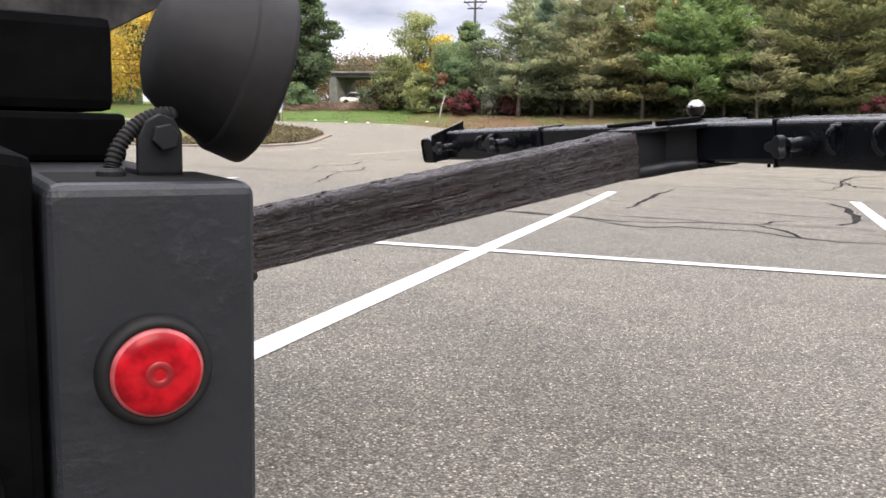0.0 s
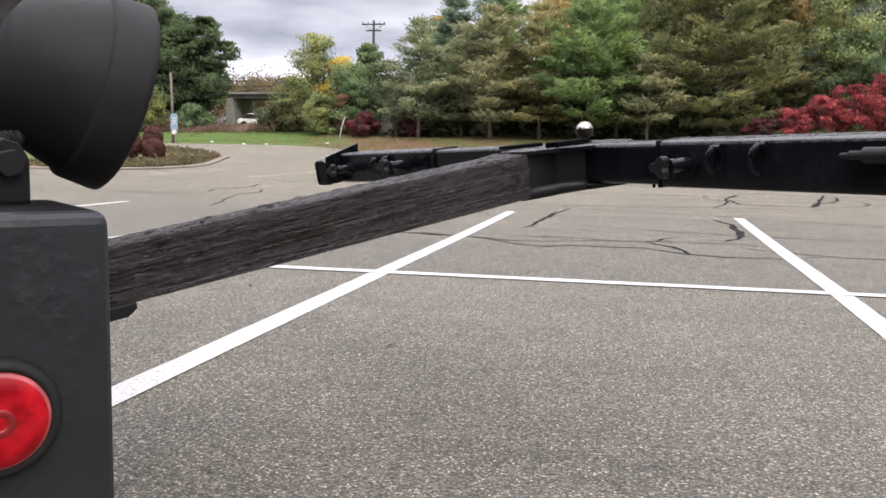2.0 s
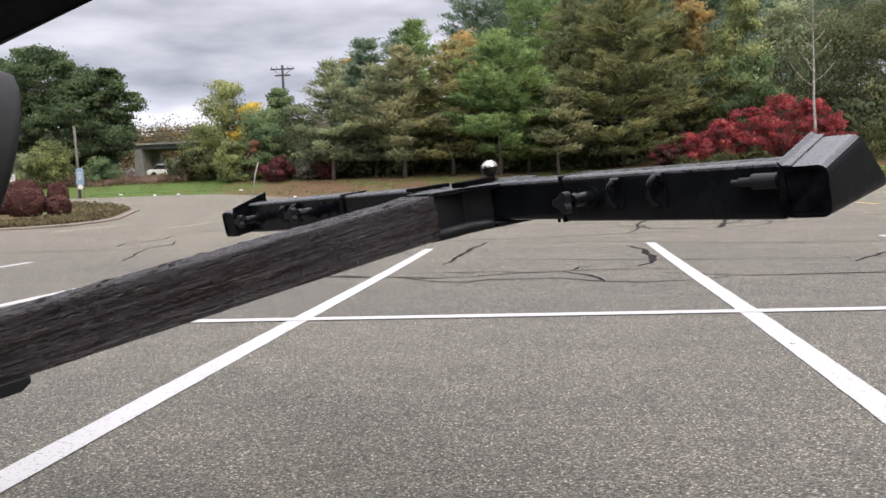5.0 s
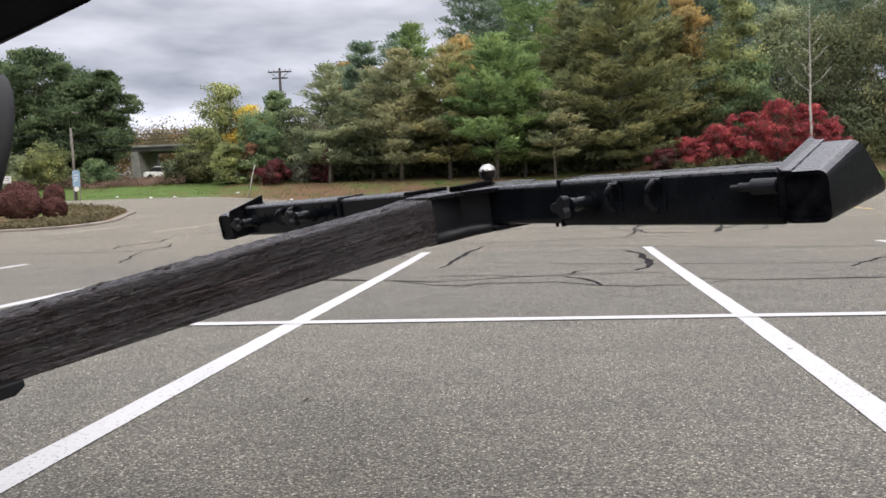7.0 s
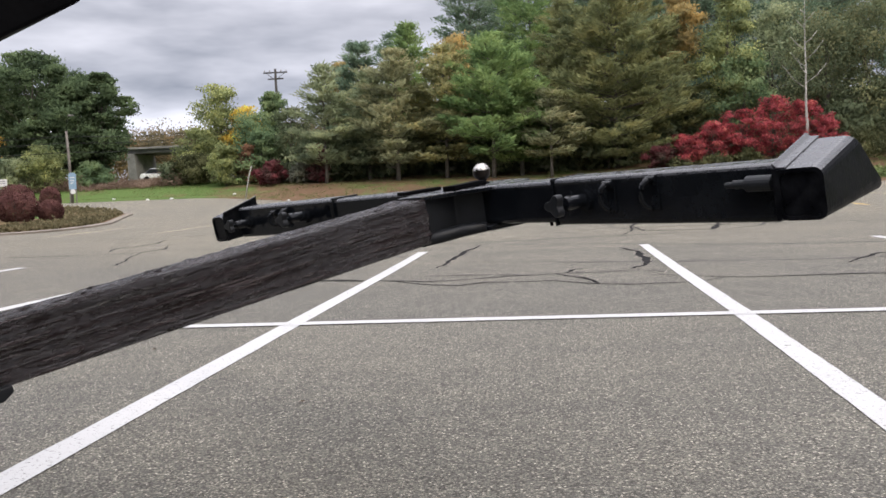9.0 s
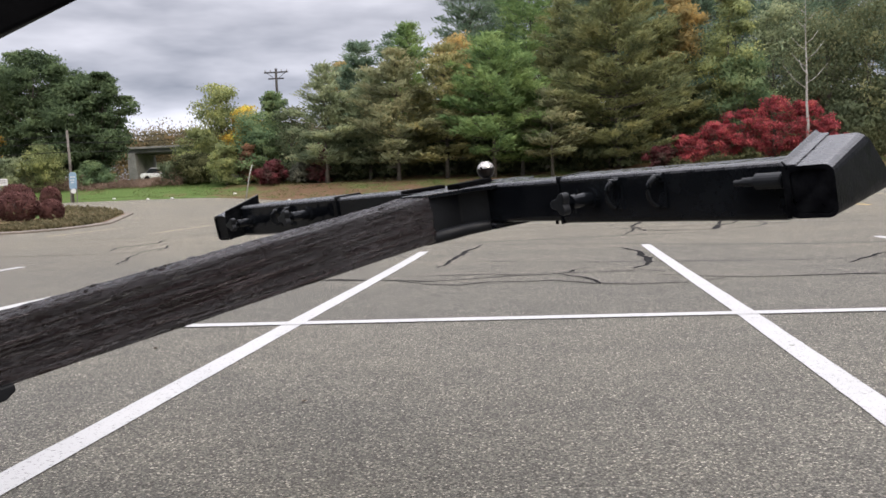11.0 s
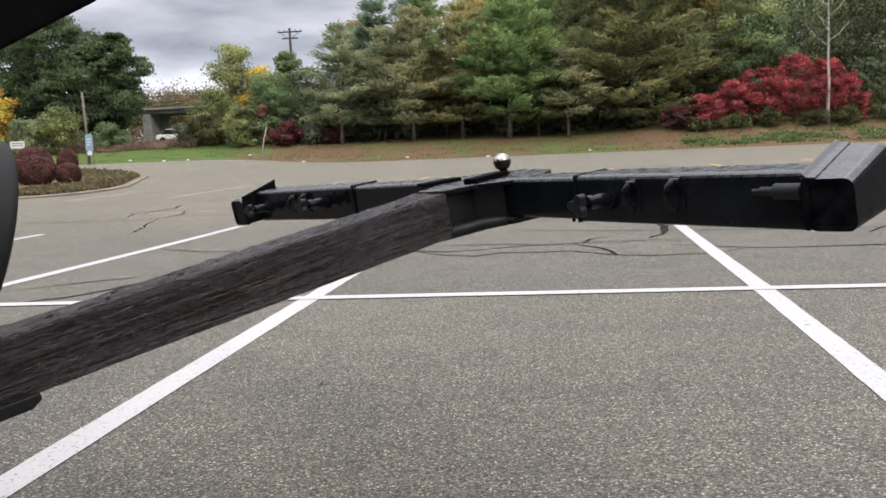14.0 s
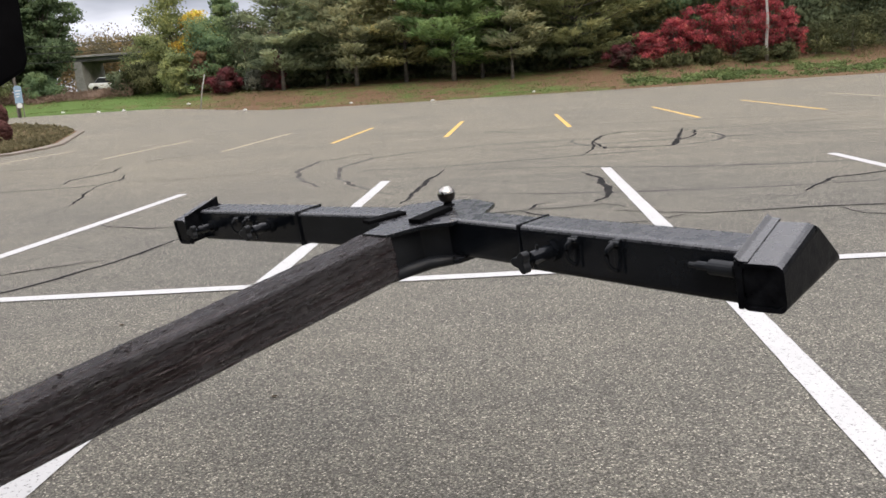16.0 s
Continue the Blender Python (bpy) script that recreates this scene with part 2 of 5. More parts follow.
def box(bm, lo, hi, bevel=0.0, seg=2, m=None):
    r = bmesh.ops.create_cube(bm, size=1)
    lo, hi = Vector(lo), Vector(hi)
    bmesh.ops.transform(bm, matrix=Matrix.Translation((lo + hi) / 2) @ Matrix.Diagonal((*(hi - lo), 1)), verts=r["verts"])
    vs = r["verts"]
    if bevel:
        es = list({e for v in vs for e in v.link_edges})
        out = bmesh.ops.bevel(bm, geom=es, offset=bevel, segments=seg, affect="EDGES", profile=0.6)
        vs = list({v for f in out["faces"] for v in f.verts} | {v for v in vs if v.is_valid})
    if m:
        bmesh.ops.transform(bm, matrix=m, verts=vs)
    return vs


def prism(bm, outline, axis, lo, hi, bevel=0.0, seg=2, m=None):
    """An outline in the plane across the axis (0 x, 1 y, 2 z), pulled from lo to hi."""
    def at(p, h):
        q = [p[0], p[1]]
        q.insert(axis, h)
        return Vector(q)
    a = [bm.verts.new(at(p, lo)) for p in outline]
    b = [bm.verts.new(at(p, hi)) for p in outline]
    fs = [bm.faces.new(a[::-1]), bm.faces.new(b)]
    n = len(a)
    for i in range(n):
        fs.append(bm.faces.new((a[i], a[(i + 1) % n], b[(i + 1) % n], b[i])))
    vs = a + b
    if bevel:
        bmesh.ops.recalc_face_normals(bm, faces=fs)
        out = bmesh.ops.bevel(bm, geom=list({e for f in fs for e in f.edges}), offset=bevel, segments=seg, affect="EDGES", profile=0.6)
        vs = list({v for f in out["faces"] for v in f.verts} | {v for v in vs if v.is_valid})
    if m:
        bmesh.ops.transform(bm, matrix=m, verts=vs)
    return vs


def rod(bm, a, b, r1, r2=None, n=14, bevel=0.0):
    """A round bar from a to b."""
    a, b = Vector(a), Vector(b)
    d = b - a
    r = bmesh.ops.create_cone(bm, cap_ends=True, segments=n, radius1=r1, radius2=r1 if r2 is None else r2, depth=d.length)
    vs = r["verts"]
    if bevel:
        es = [e for e in {e for v in vs for e in v.link_edges} if len(e.link_faces) == 2 and any(len(f.verts) > 4 for f in e.link_faces)]
        out = bmesh.ops.bevel(bm, geom=es, offset=bevel, segments=2, affect="EDGES")
        vs = list({v for f in out["faces"] for v in f.verts} | {v for v in vs if v.is_valid})
        vs = list({w for v in vs for e in v.link_edges for w in e.verts} | set(vs))
    m = Matrix.Translation((a + b) / 2) @ d.to_track_quat("Z", "Y").to_matrix().to_4x4()
    bmesh.ops.transform(bm, matrix=m, verts=vs)
    return vs


def lathe(bm, profile, n=32, m=None):
    """A profile of (radius, height) turned about z."""
    rings = []
    for r, h in profile:
        if r < 1e-5:
            rings.append([bm.verts.new((0, 0, h))])
        else:
            rings.append([bm.verts.new((r * math.cos(2 * math.pi * k / n), r * math.sin(2 * math.pi * k / n), h)) for k in range(n)])
    for p, q in zip(rings, rings[1:]):
        for k in range(n):
            vs = [p[k % len(p)], p[(k + 1) % n % len(p)], q[(k + 1) % n % len(q)], q[k % len(q)]]
            vs = list(dict.fromkeys(vs))
            if len(vs) > 2:
                bm.faces.new(vs)
    vs = [v for r in rings for v in r]
    if m:
        bmesh.ops.transform(bm, matrix=m, verts=vs)
    return vs


def tube_path(bm, pts, radius, n=8, caps=True, ref=None):
    """A round tube along points; radius is a number or one for each point."""
    pts = [Vector(p) for p in pts]
    rings = []
    for i, p in enumerate(pts):
        d = (pts[min(i + 1, len(pts) - 1)] - pts[max(i - 1, 0)]).normalized()
        side = Vector(ref) if ref else d.cross(Vector((0, 0, 1)) if abs(d.z) < 0.95 else Vector((1, 0, 0))).normalized()
        up = side.cross(d)
        r = radius[i] if isinstance(radius, (list, tuple)) else radius
        rings.append([bm.verts.new(p + r * (math.cos(2 * math.pi * k / n) * side + math.sin(2 * math.pi * k / n) * up)) for k in range(n)])
    for a, b in zip(rings, rings[1:]):
        for k in range(n):
            bm.faces.new((a[k], a[(k + 1) % n], b[(k + 1) % n], b[k]))
    if caps:
        bm.faces.new(rings[0][::-1])
        bm.faces.new(rings[-1])


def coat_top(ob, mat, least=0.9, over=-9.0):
    """Give faces that look up mat, with sky light or shade in its colour."""
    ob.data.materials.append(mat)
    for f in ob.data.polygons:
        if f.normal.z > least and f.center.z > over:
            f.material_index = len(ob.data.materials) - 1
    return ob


def smooth_step(a, b, x):
    t = min(1.0, max(0.0, (x - a) / (b - a)))
    return t * t * (3 - 2 * t)


# ---- the land: a lot that rises gently to a bank with trees ----
def edge_y(x):
    """Where the tarmac ends."""
    return 47.0 + 5.0 * (1 - smooth_step(-22, -9, x)) + 0.3 * math.sin(x * 0.31) + 0.02 * max(0, x - 25)


def lot_z(x, y):
    r = max(y - 2.0, 0.0)
    rise = (r - 4.0 * (1 - math.exp(-r / 4.0))) / 41.0
    return rise * (0.50 + 0.42 * (1 - smooth_step(-21, -9, x)))


def land_z(x, y):
    """Tarmac, bank and the woods' floor."""
    e = edge_y(x)
    if y <= e:
        return lot_z(x, y)
    d = y - e
    top = 1.0 + 0.45 * smooth_step(6, 14, x)
    return lot_z(x, e) + 0.10 * smooth_step(0, 0.35, d) + top * smooth_step(0.2, 7.5, d) + 0.035 * min(max(0, d - 5), 60) + 0.16 * min(max(0, d - 9), 50) * smooth_step(-14, -7, x) \
        + 0.06 * noise.noise((x * 0.5, y * 0.5, 0.0)) * smooth_step(0.3, 2, d)


def grassland():
    m, nt, b = material("grass_and_leaf_litter")
    co = coords(nt)
    sep = nt.nodes.new("ShaderNodeSeparateXYZ")
    nt.links.new(co, sep.inputs[0])
    broad, mid, fine = noise_tex(nt, co, 0.22, 5, 0.65), noise_tex(nt, co, 1.3, 5, 0.7), noise_tex(nt, co, 9.0, 4, 0.7)
    green = ramp(nt, fine, [(0.3, (0.050, 0.085, 0.024)), (0.7, (0.125, 0.19, 0.055))])
    litter = ramp(nt, fine, [(0.3, (0.085, 0.055, 0.033)), (0.55, (0.16, 0.10, 0.06)), (0.75, (0.26, 0.16, 0.09))])
    # mown lawn, litter under the pines, a bare bank with weeds
    mp = nt.nodes.new("ShaderNodeMapRange")
    mp.inputs["From Min"].default_value, mp.inputs["From Max"].default_value = -60.0, 40.0
    nt.links.new(sep.outputs[0], mp.inputs[0])
    where = ramp(nt, mp.outputs[0], [(0.0, 0.30), (0.40, 0.26), (0.46, 0.66), (0.52, 0.56), (0.64, 0.44), (0.70, 0.62), (1.0, 0.66)])
    mix = nt.nodes.new("ShaderNodeMath")
    mix.operation = "MULTIPLY_ADD"
    nt.links.new(broad, mix.inputs[0])
    mix.inputs[1].default_value = 0.9
    nt.links.new(blend(nt, 0.4, where, mid), mix.inputs[2])
    fac = ramp(nt, mix.outputs[0], [(0.84, 0.0), (1.08, 1.0)])
    nt.links.new(blend(nt, fac, green, litter), b.inputs["Base Color"])
    b.inputs["Roughness"].default_value = 0.95
    b.inputs["Specular IOR Level"].default_value = 0.1
    bump(nt, b, fine, 0.8, 0.05)
    return m


GRASS = grassland()
XS = [-700, -300, -160, -110] + [-80 + 2.0 * k for k in range(71)] + [75, 110, 160, 300, 700]
LOT_S = [-400, -120, -50, -20, -10, -5, 0, 2] + [2 + 0.5 * k for k in range(1, 57)] + [31, 32, 34, 36, 38, 40, 42, 45]
BANK_D = [0, 0.08, 0.2, 0.35, 0.7, 1.2, 2, 3, 4, 5, 6, 7, 8, 10, 13, 18, 26, 40, 70, 140, 320, 700]


def sheet(name, rows, mat, label, category):
    nx = len(XS)
    verts = [v for row in rows for v in row]
    faces = [(j * nx + i, j * nx + i + 1, (j + 1) * nx + i + 1, (j + 1) * nx + i) for j in range(len(rows) - 1) for i in range(nx - 1)]
    return tagged(mesh_object(name, verts, faces, mat, smooth=True), label, category, kind="structure")


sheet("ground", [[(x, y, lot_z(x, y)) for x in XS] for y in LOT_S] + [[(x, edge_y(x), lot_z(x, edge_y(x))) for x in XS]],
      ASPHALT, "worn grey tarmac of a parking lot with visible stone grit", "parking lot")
sheet("grass_bank", [[(x, edge_y(x) + d, land_z(x, edge_y(x) + d)) for x in XS] for d in BANK_D],
      GRASS, "grassy bank with brown leaf litter below the trees", "bank")


# ---- painted lines, sealed cracks and tyre marks ----
def ribbon(name, pts, width, mat, label, category, lift=0.004, ragged=0.0, seed=1, taper=False, group=""):
    """A flat strip on the tarmac along points, with slightly uneven edges."""
    rng = random.Random(seed)
    pts = [Vector((p[0], p[1])) for p in pts]
    fine = []
    for a, b in zip(pts, pts[1:]):
        n = max(2, int((b - a).length / (0.05 if ragged > 0.02 else 0.12)))
        fine += [a.lerp(b, k / n) for k in range(n)]
    fine.append(pts[-1])
    verts, n = [], len(fine)
    for i, p in enumerate(fine):
        d = (fine[min(i + 1, n - 1)] - fine[max(i - 1, 0)]).normalized()
        side = Vector((-d.y, d.x))
        drift = ragged * 1.6 * noise.noise((p.x * 3.1 + seed, p.y * 3.1, seed * 7.7)) + ragged * 0.9 * noise.noise((p.x * 11 + seed, p.y * 11, seed))
        w = width * (1.0 if not taper else (0.35 + 0.65 * math.sin(math.pi * (i + 0.5) / n)) * (0.65 + 0.7 * abs(noise.noise((p.x * 2.3, p.y * 2.3, seed * 3.1)))))
        for s in (-1, 1):
            q = p + side * (drift + s * (w / 2 + rng.uniform(-0.5, 0.5) * min(0.012 if ragged else 0.0035, width * 0.12)))
            verts.append((q.x, q.y, lot_z(q.x, q.y) + lift))
    faces = [(2 * i, 2 * i + 2, 2 * i + 3, 2 * i + 1) for i in range(n - 1)]
    return tagged(mesh_object(name, verts, faces, mat), label, category, group, kind="structure")


LEAN = 0.047  # the stalls lean a little to the east
for k, (x0, y0, y1) in enumerate([(-7.55, -1.0, 5.35), (-5.18, -1.0, 5.30), (-2.64, -1.0, 5.60), (0.0, -7.5, 5.77), (2.70, -7.5, 5.86), (5.66, -6.0, 6.05), (8.4, -6.0, 6.1)]):
    near, beyond = {0.0: (0.033, 0.036), 2.70: (0.067, 0.056)}.get(x0, (LEAN, LEAN))  # the painter drifted a little
    ribbon("stall_line", [(x0 + near * y0, y0), (x0, 0.0), (x0 + beyond * y1, y1)], 0.122, WHITE_LINE, "fresh white painted stall line on grey tarmac", "parking line", seed=k, group="white stall lines")
ribbon("cross_line", [(-14.0, 0.06), (1.0, 0.0), (16.0, -0.07)], 0.120, WHITE_LINE, "long white painted line crossing the stall lines", "parking line", lift=0.0065, seed=9)
for k, (x0, y0, y1, wd, mt) in enumerate([
        (-9.9, 13.4, 17.0, 0.10, PALE_YELLOW), (-7.35, 13.2, 18.5, 0.10, PALE_YELLOW), (-4.75, 13.3, 19.2, 0.10, PALE_YELLOW), (-2.45, 13.8, 19.6, 0.10, YELLOW_LINE),
        (0.10, 13.7, 20.2, 0.11, YELLOW_LINE), (2.88, 14.6, 21.0, 0.11, YELLOW_LINE), (5.95, 15.2, 22.0, 0.11, YELLOW_LINE), (8.95, 15.4, 23.0, 0.11, YELLOW_LINE),
        (12.2, 17.5, 24.5, 0.11, PALE_YELLOW), (15.0, 18.0, 25.0, 0.11, PALE_YELLOW)]):
    ribbon("yellow_stall_line", [(x0 + LEAN * y0, y0), (x0 + LEAN * y1, y1)], wd, mt, "worn yellow painted stall line on grey tarmac", "parking line", seed=20 + k, group="yellow stall lines")


def crack(width, *pts):
    """A tar-sealed crack: a thin wandering main line that swells where the sealer pooled."""
    k = round(abs(pts[0][0] * 17 + pts[-1][1] * 31) * 10)
    ribbon("sealed_crack", pts, width, TAR, "dark tar-sealed crack wandering over the tarmac", "crack", lift=0.003, ragged=0.024, seed=k, taper=True, group="sealed cracks")


# the long pair that crosses all the stalls
crack(0.043, (-2.59, 3.43), (-2.22, 3.04), (-1.78, 2.78), (-1.26, 2.71), (-0.61, 2.62), (0.15, 2.46), (0.58, 2.26), (0.92, 2.33), (1.53, 2.57), (1.79, 2.63), (2.15, 2.64), (2.53, 2.76), (2.68, 2.50))
crack(0.065, (2.55, 2.30), (2.82, 2.14), (3.27, 1.90), (3.74, 1.92), (4.15, 1.92), (4.65, 1.86), (6.4, 1.88), (9.0, 1.60))
crack(0.046, (0.14, 2.52), (0.65, 2.02), (0.90, 1.86), (1.13, 2.05), (1.70, 2.03), (2.01, 1.76), (2.26, 1.62), (2.53, 1.64), (2.77, 1.69), (3.05, 1.93))
crack(0.032, (0.30, 2.75), (1.10, 2.72), (1.55, 2.56))
crack(0.054, (1.74, 2.60), (1.96, 2.19), (2.02, 1.89), (2.06, 1.72))
crack(0.032, (1.79, 2.63), (1.92, 2.95), (2.10, 3.05))
crack(0.049, (-4.2, -1.4), (-2.9, -0.55), (-1.72, 0.26), (-1.56, 0.62), (-1.41, 1.03), (-1.27, 1.68), (-1.17, 2.43), (-1.20, 2.70))
crack(0.032, (-2.3, 0.62), (-1.95, 0.95), (-1.50, 1.22))
crack(0.059, (-0.62, 2.23), (-0.50, 2.58), (-0.29, 2.62), (0.0, 2.52))
crack(0.079, (0.57, 3.55), (0.62, 3.95), (0.66, 4.47), (0.72, 4.95), (0.77, 5.61), (0.94, 6.75))
crack(0.094, (2.69, 5.46), (2.78, 4.76), (2.75, 3.95), (2.67, 3.35), (2.46, 2.92))
# the knots farther off
crack(0.079, (2.98, 7.79), (3.29, 8.81), (3.48, 10.23), (3.84, 11.47), (4.47, 12.25), (5.10, 11.54), (5.57, 11.69), (6.46, 11.77), (8.6, 12.3))
crack(0.086, (3.48, 10.23), (3.45, 8.63), (3.80, 8.58), (4.49, 8.49), (4.96, 10.08), (5.57, 12.36))
crack(0.079, (4.55, 8.6), (4.80, 9.4), (5.30, 10.3), (5.62, 11.6))
crack(0.065, (4.38, 2.89), (4.69, 3.28), (5.01, 3.72), (5.32, 3.82), (5.67, 3.99), (6.9, 4.2))
crack(0.040, (4.28, 1.86), (4.33, 1.50), (4.60, 1.22), (5.6, 0.9))
crack(0.072, (-5.03, 7.88), (-5.25, 8.55), (-5.08, 9.11), (-5.02, 9.69), (-5.28, 10.68))
crack(0.072, (-7.4, 7.3), (-5.06, 7.23), (-4.70, 7.29), (-4.34, 7.44), (-4.21, 8.06), (-4.50, 8.94))
crack(0.050, (-4.20, 7.58), (-3.47, 7.67), (-2.93, 7.61), (-1.8, 7.9))
crack(0.048, (-3.60, 4.98), (-3.72, 5.54), (-4.01, 6.34), (-4.25, 7.3))
crack(0.079, (-8.4, 11.3), (-6.99, 11.38), (-5.87, 11.43))
crack(0.086, (-5.15, 11.48), (-5.01, 12.18), (-4.2, 13.0))
crack(0.072, (1.1, 14.0), (1.9, 14.4), (2.3, 13.6))


def arc(cx, cy, rx, ry, a0, a1):
    return [(cx + rx * math.cos(radians(a0 + (a1 - a0) * k / 14)), cy + ry * math.sin(radians(a0 + (a1 - a0) * k / 14))) for k in range(15)]


TYRE_PATHS = [
    (0.10, [(0.45, 4.3), (-0.04, 5.2), (-0.50, 6.4), (-0.72, 7.9), (-0.39, 9.4), (0.55, 10.36), (1.59, 10.8), (3.06, 10.78), (5.5, 10.2)]),
    (0.11, [(-0.60, 5.5), (-1.0, 6.4), (-1.35, 7.7), (-1.30, 9.2), (-0.75, 10.1), (0.3, 10.9)]),
    (0.11, [(-0.31, 7.31), (0.7, 7.19), (1.86, 7.45), (2.79, 7.67), (5.2, 8.1)]),
    (0.13, [(2.0, 9.5), (4.88, 9.71), (6.76, 9.61), (8.6, 9.1)]), (0.08, [(0.84, 4.19), (2.26, 3.64), (3.89, 3.31), (6.5, 3.3)]),
    (0.10, [(1.2, 6.6), (2.55, 6.27), (3.86, 5.5), (5.12, 5.18), (7.2, 5.0)]), (0.15, [(1.66, 14.58), (3.54, 15.16), (7.26, 14.37), (9.83, 12.94)]),
]
for k, (wd, pts) in enumerate(TYRE_PATHS + [(0.10, arc(4.4, 10.2, 1.3, 1.7, 150, 420))]):
    ribbon("tyre_mark", pts, wd, TYRE_MARK, "faint dark tyre mark curving over the tarmac", "tyre mark", lift=0.002, ragged=0.03, seed=70 + k, taper=True, group="tyre marks")


# ---- trees and shrubs ----
FOL = {
    "oak": foliage("oak_green_leaves", [(0.026, 0.039, 0.020), (0.060, 0.082, 0.036), (0.116, 0.146, 0.062)], 0.45),
    "dark_pine": foliage("dark_pine_needles", [(0.055, 0.082, 0.050), (0.103, 0.139, 0.082), (0.161, 0.199, 0.110)], 0.6),
    "green_pine": foliage("green_pine_needles", [(0.060, 0.096, 0.036), (0.120, 0.170, 0.058), (0.206, 0.252, 0.084)], 0.5),
    "olive_pine": foliage("olive_pine_needles", [(0.084, 0.100, 0.054), (0.159, 0.176, 0.089), (0.257, 0.257, 0.124)], 0.5),
    "brown_pine": foliage("browning_pine_needles", [(0.086, 0.095, 0.051), (0.170, 0.167, 0.081), (0.277, 0.240, 0.113)], 0.4),
    "deep_olive_pine": foliage("deep_olive_pine_needles", [(0.064, 0.074, 0.034), (0.127, 0.131, 0.053), (0.213, 0.193, 0.074)], 0.45),
    "yellow_pine": foliage("yellowing_pine_needles", [(0.095, 0.103, 0.049), (0.197, 0.186, 0.078), (0.331, 0.270, 0.105)], 0.4),
    "yellow_green": foliage("yellow_green_leaves", [(0.077, 0.094, 0.041), (0.168, 0.180, 0.070), (0.324, 0.306, 0.102)], 0.45),
    "fresh_green": foliage("fresh_green_leaves", [(0.050, 0.079, 0.040), (0.103, 0.142, 0.062), (0.198, 0.222, 0.091)], 0.45),
    "grey_olive": foliage("grey_olive_twigs", [(0.068, 0.070, 0.051), (0.123, 0.121, 0.080), (0.198, 0.182, 0.114)], 0.6),
    "golden": foliage("golden_leaves", [(0.19, 0.115, 0.030), (0.44, 0.255, 0.045), (0.64, 0.40, 0.07)], 0.6),
    "orange": foliage("orange_leaves", [(0.110, 0.105, 0.052), (0.24, 0.178, 0.070), (0.40, 0.255, 0.085)], 0.5),
    "rust": foliage("rusty_leaves", [(0.075, 0.060, 0.034), (0.15, 0.080, 0.044), (0.24, 0.11, 0.06)], 0.8),
    "crimson": foliage("crimson_sumac_leaves", [(0.060, 0.048, 0.028), (0.150, 0.036, 0.036), (0.31, 0.056, 0.058), (0.38, 0.120, 0.085)], 1.3, 0.48),
    "dull_crimson": foliage("dull_crimson_leaves", [(0.050, 0.048, 0.030), (0.085, 0.030, 0.028), (0.155, 0.036, 0.036)], 0.7),
    "foot_brush": foliage("olive_brush_leaves", [(0.026, 0.029, 0.013), (0.060, 0.062, 0.026), (0.120, 0.112, 0.046)], 0.7),
    "mixed": foliage("mixed_autumn_leaves", [(0.041, 0.053, 0.029), (0.082, 0.091, 0.043), (0.162, 0.151, 0.065)], 0.35),
    "dark_scrub": foliage("dark_undergrowth", [(0.050, 0.060, 0.031), (0.088, 0.102, 0.051), (0.148, 0.152, 0.072)], 0.5),
    "maroon": foliage("maroon_barberry_leaves", [(0.042, 0.020, 0.016), (0.082, 0.035, 0.028), (0.13, 0.064, 0.048)], 3.0),
    "dry": foliage("dry_brush", [(0.070, 0.046, 0.030), (0.125, 0.083, 0.055), (0.20, 0.138, 0.092)], 0.6),
    "cover": foliage("ground_cover_leaves", [(0.042, 0.036, 0.018), (0.080, 0.066, 0.032), (0.135, 0.104, 0.054)], 1.5),
    "distant": foliage("hazy_distant_leaves", [(0.055, 0.050, 0.030), (0.110, 0.088, 0.044), (0.215, 0.130, 0.054)], 0.25),
}


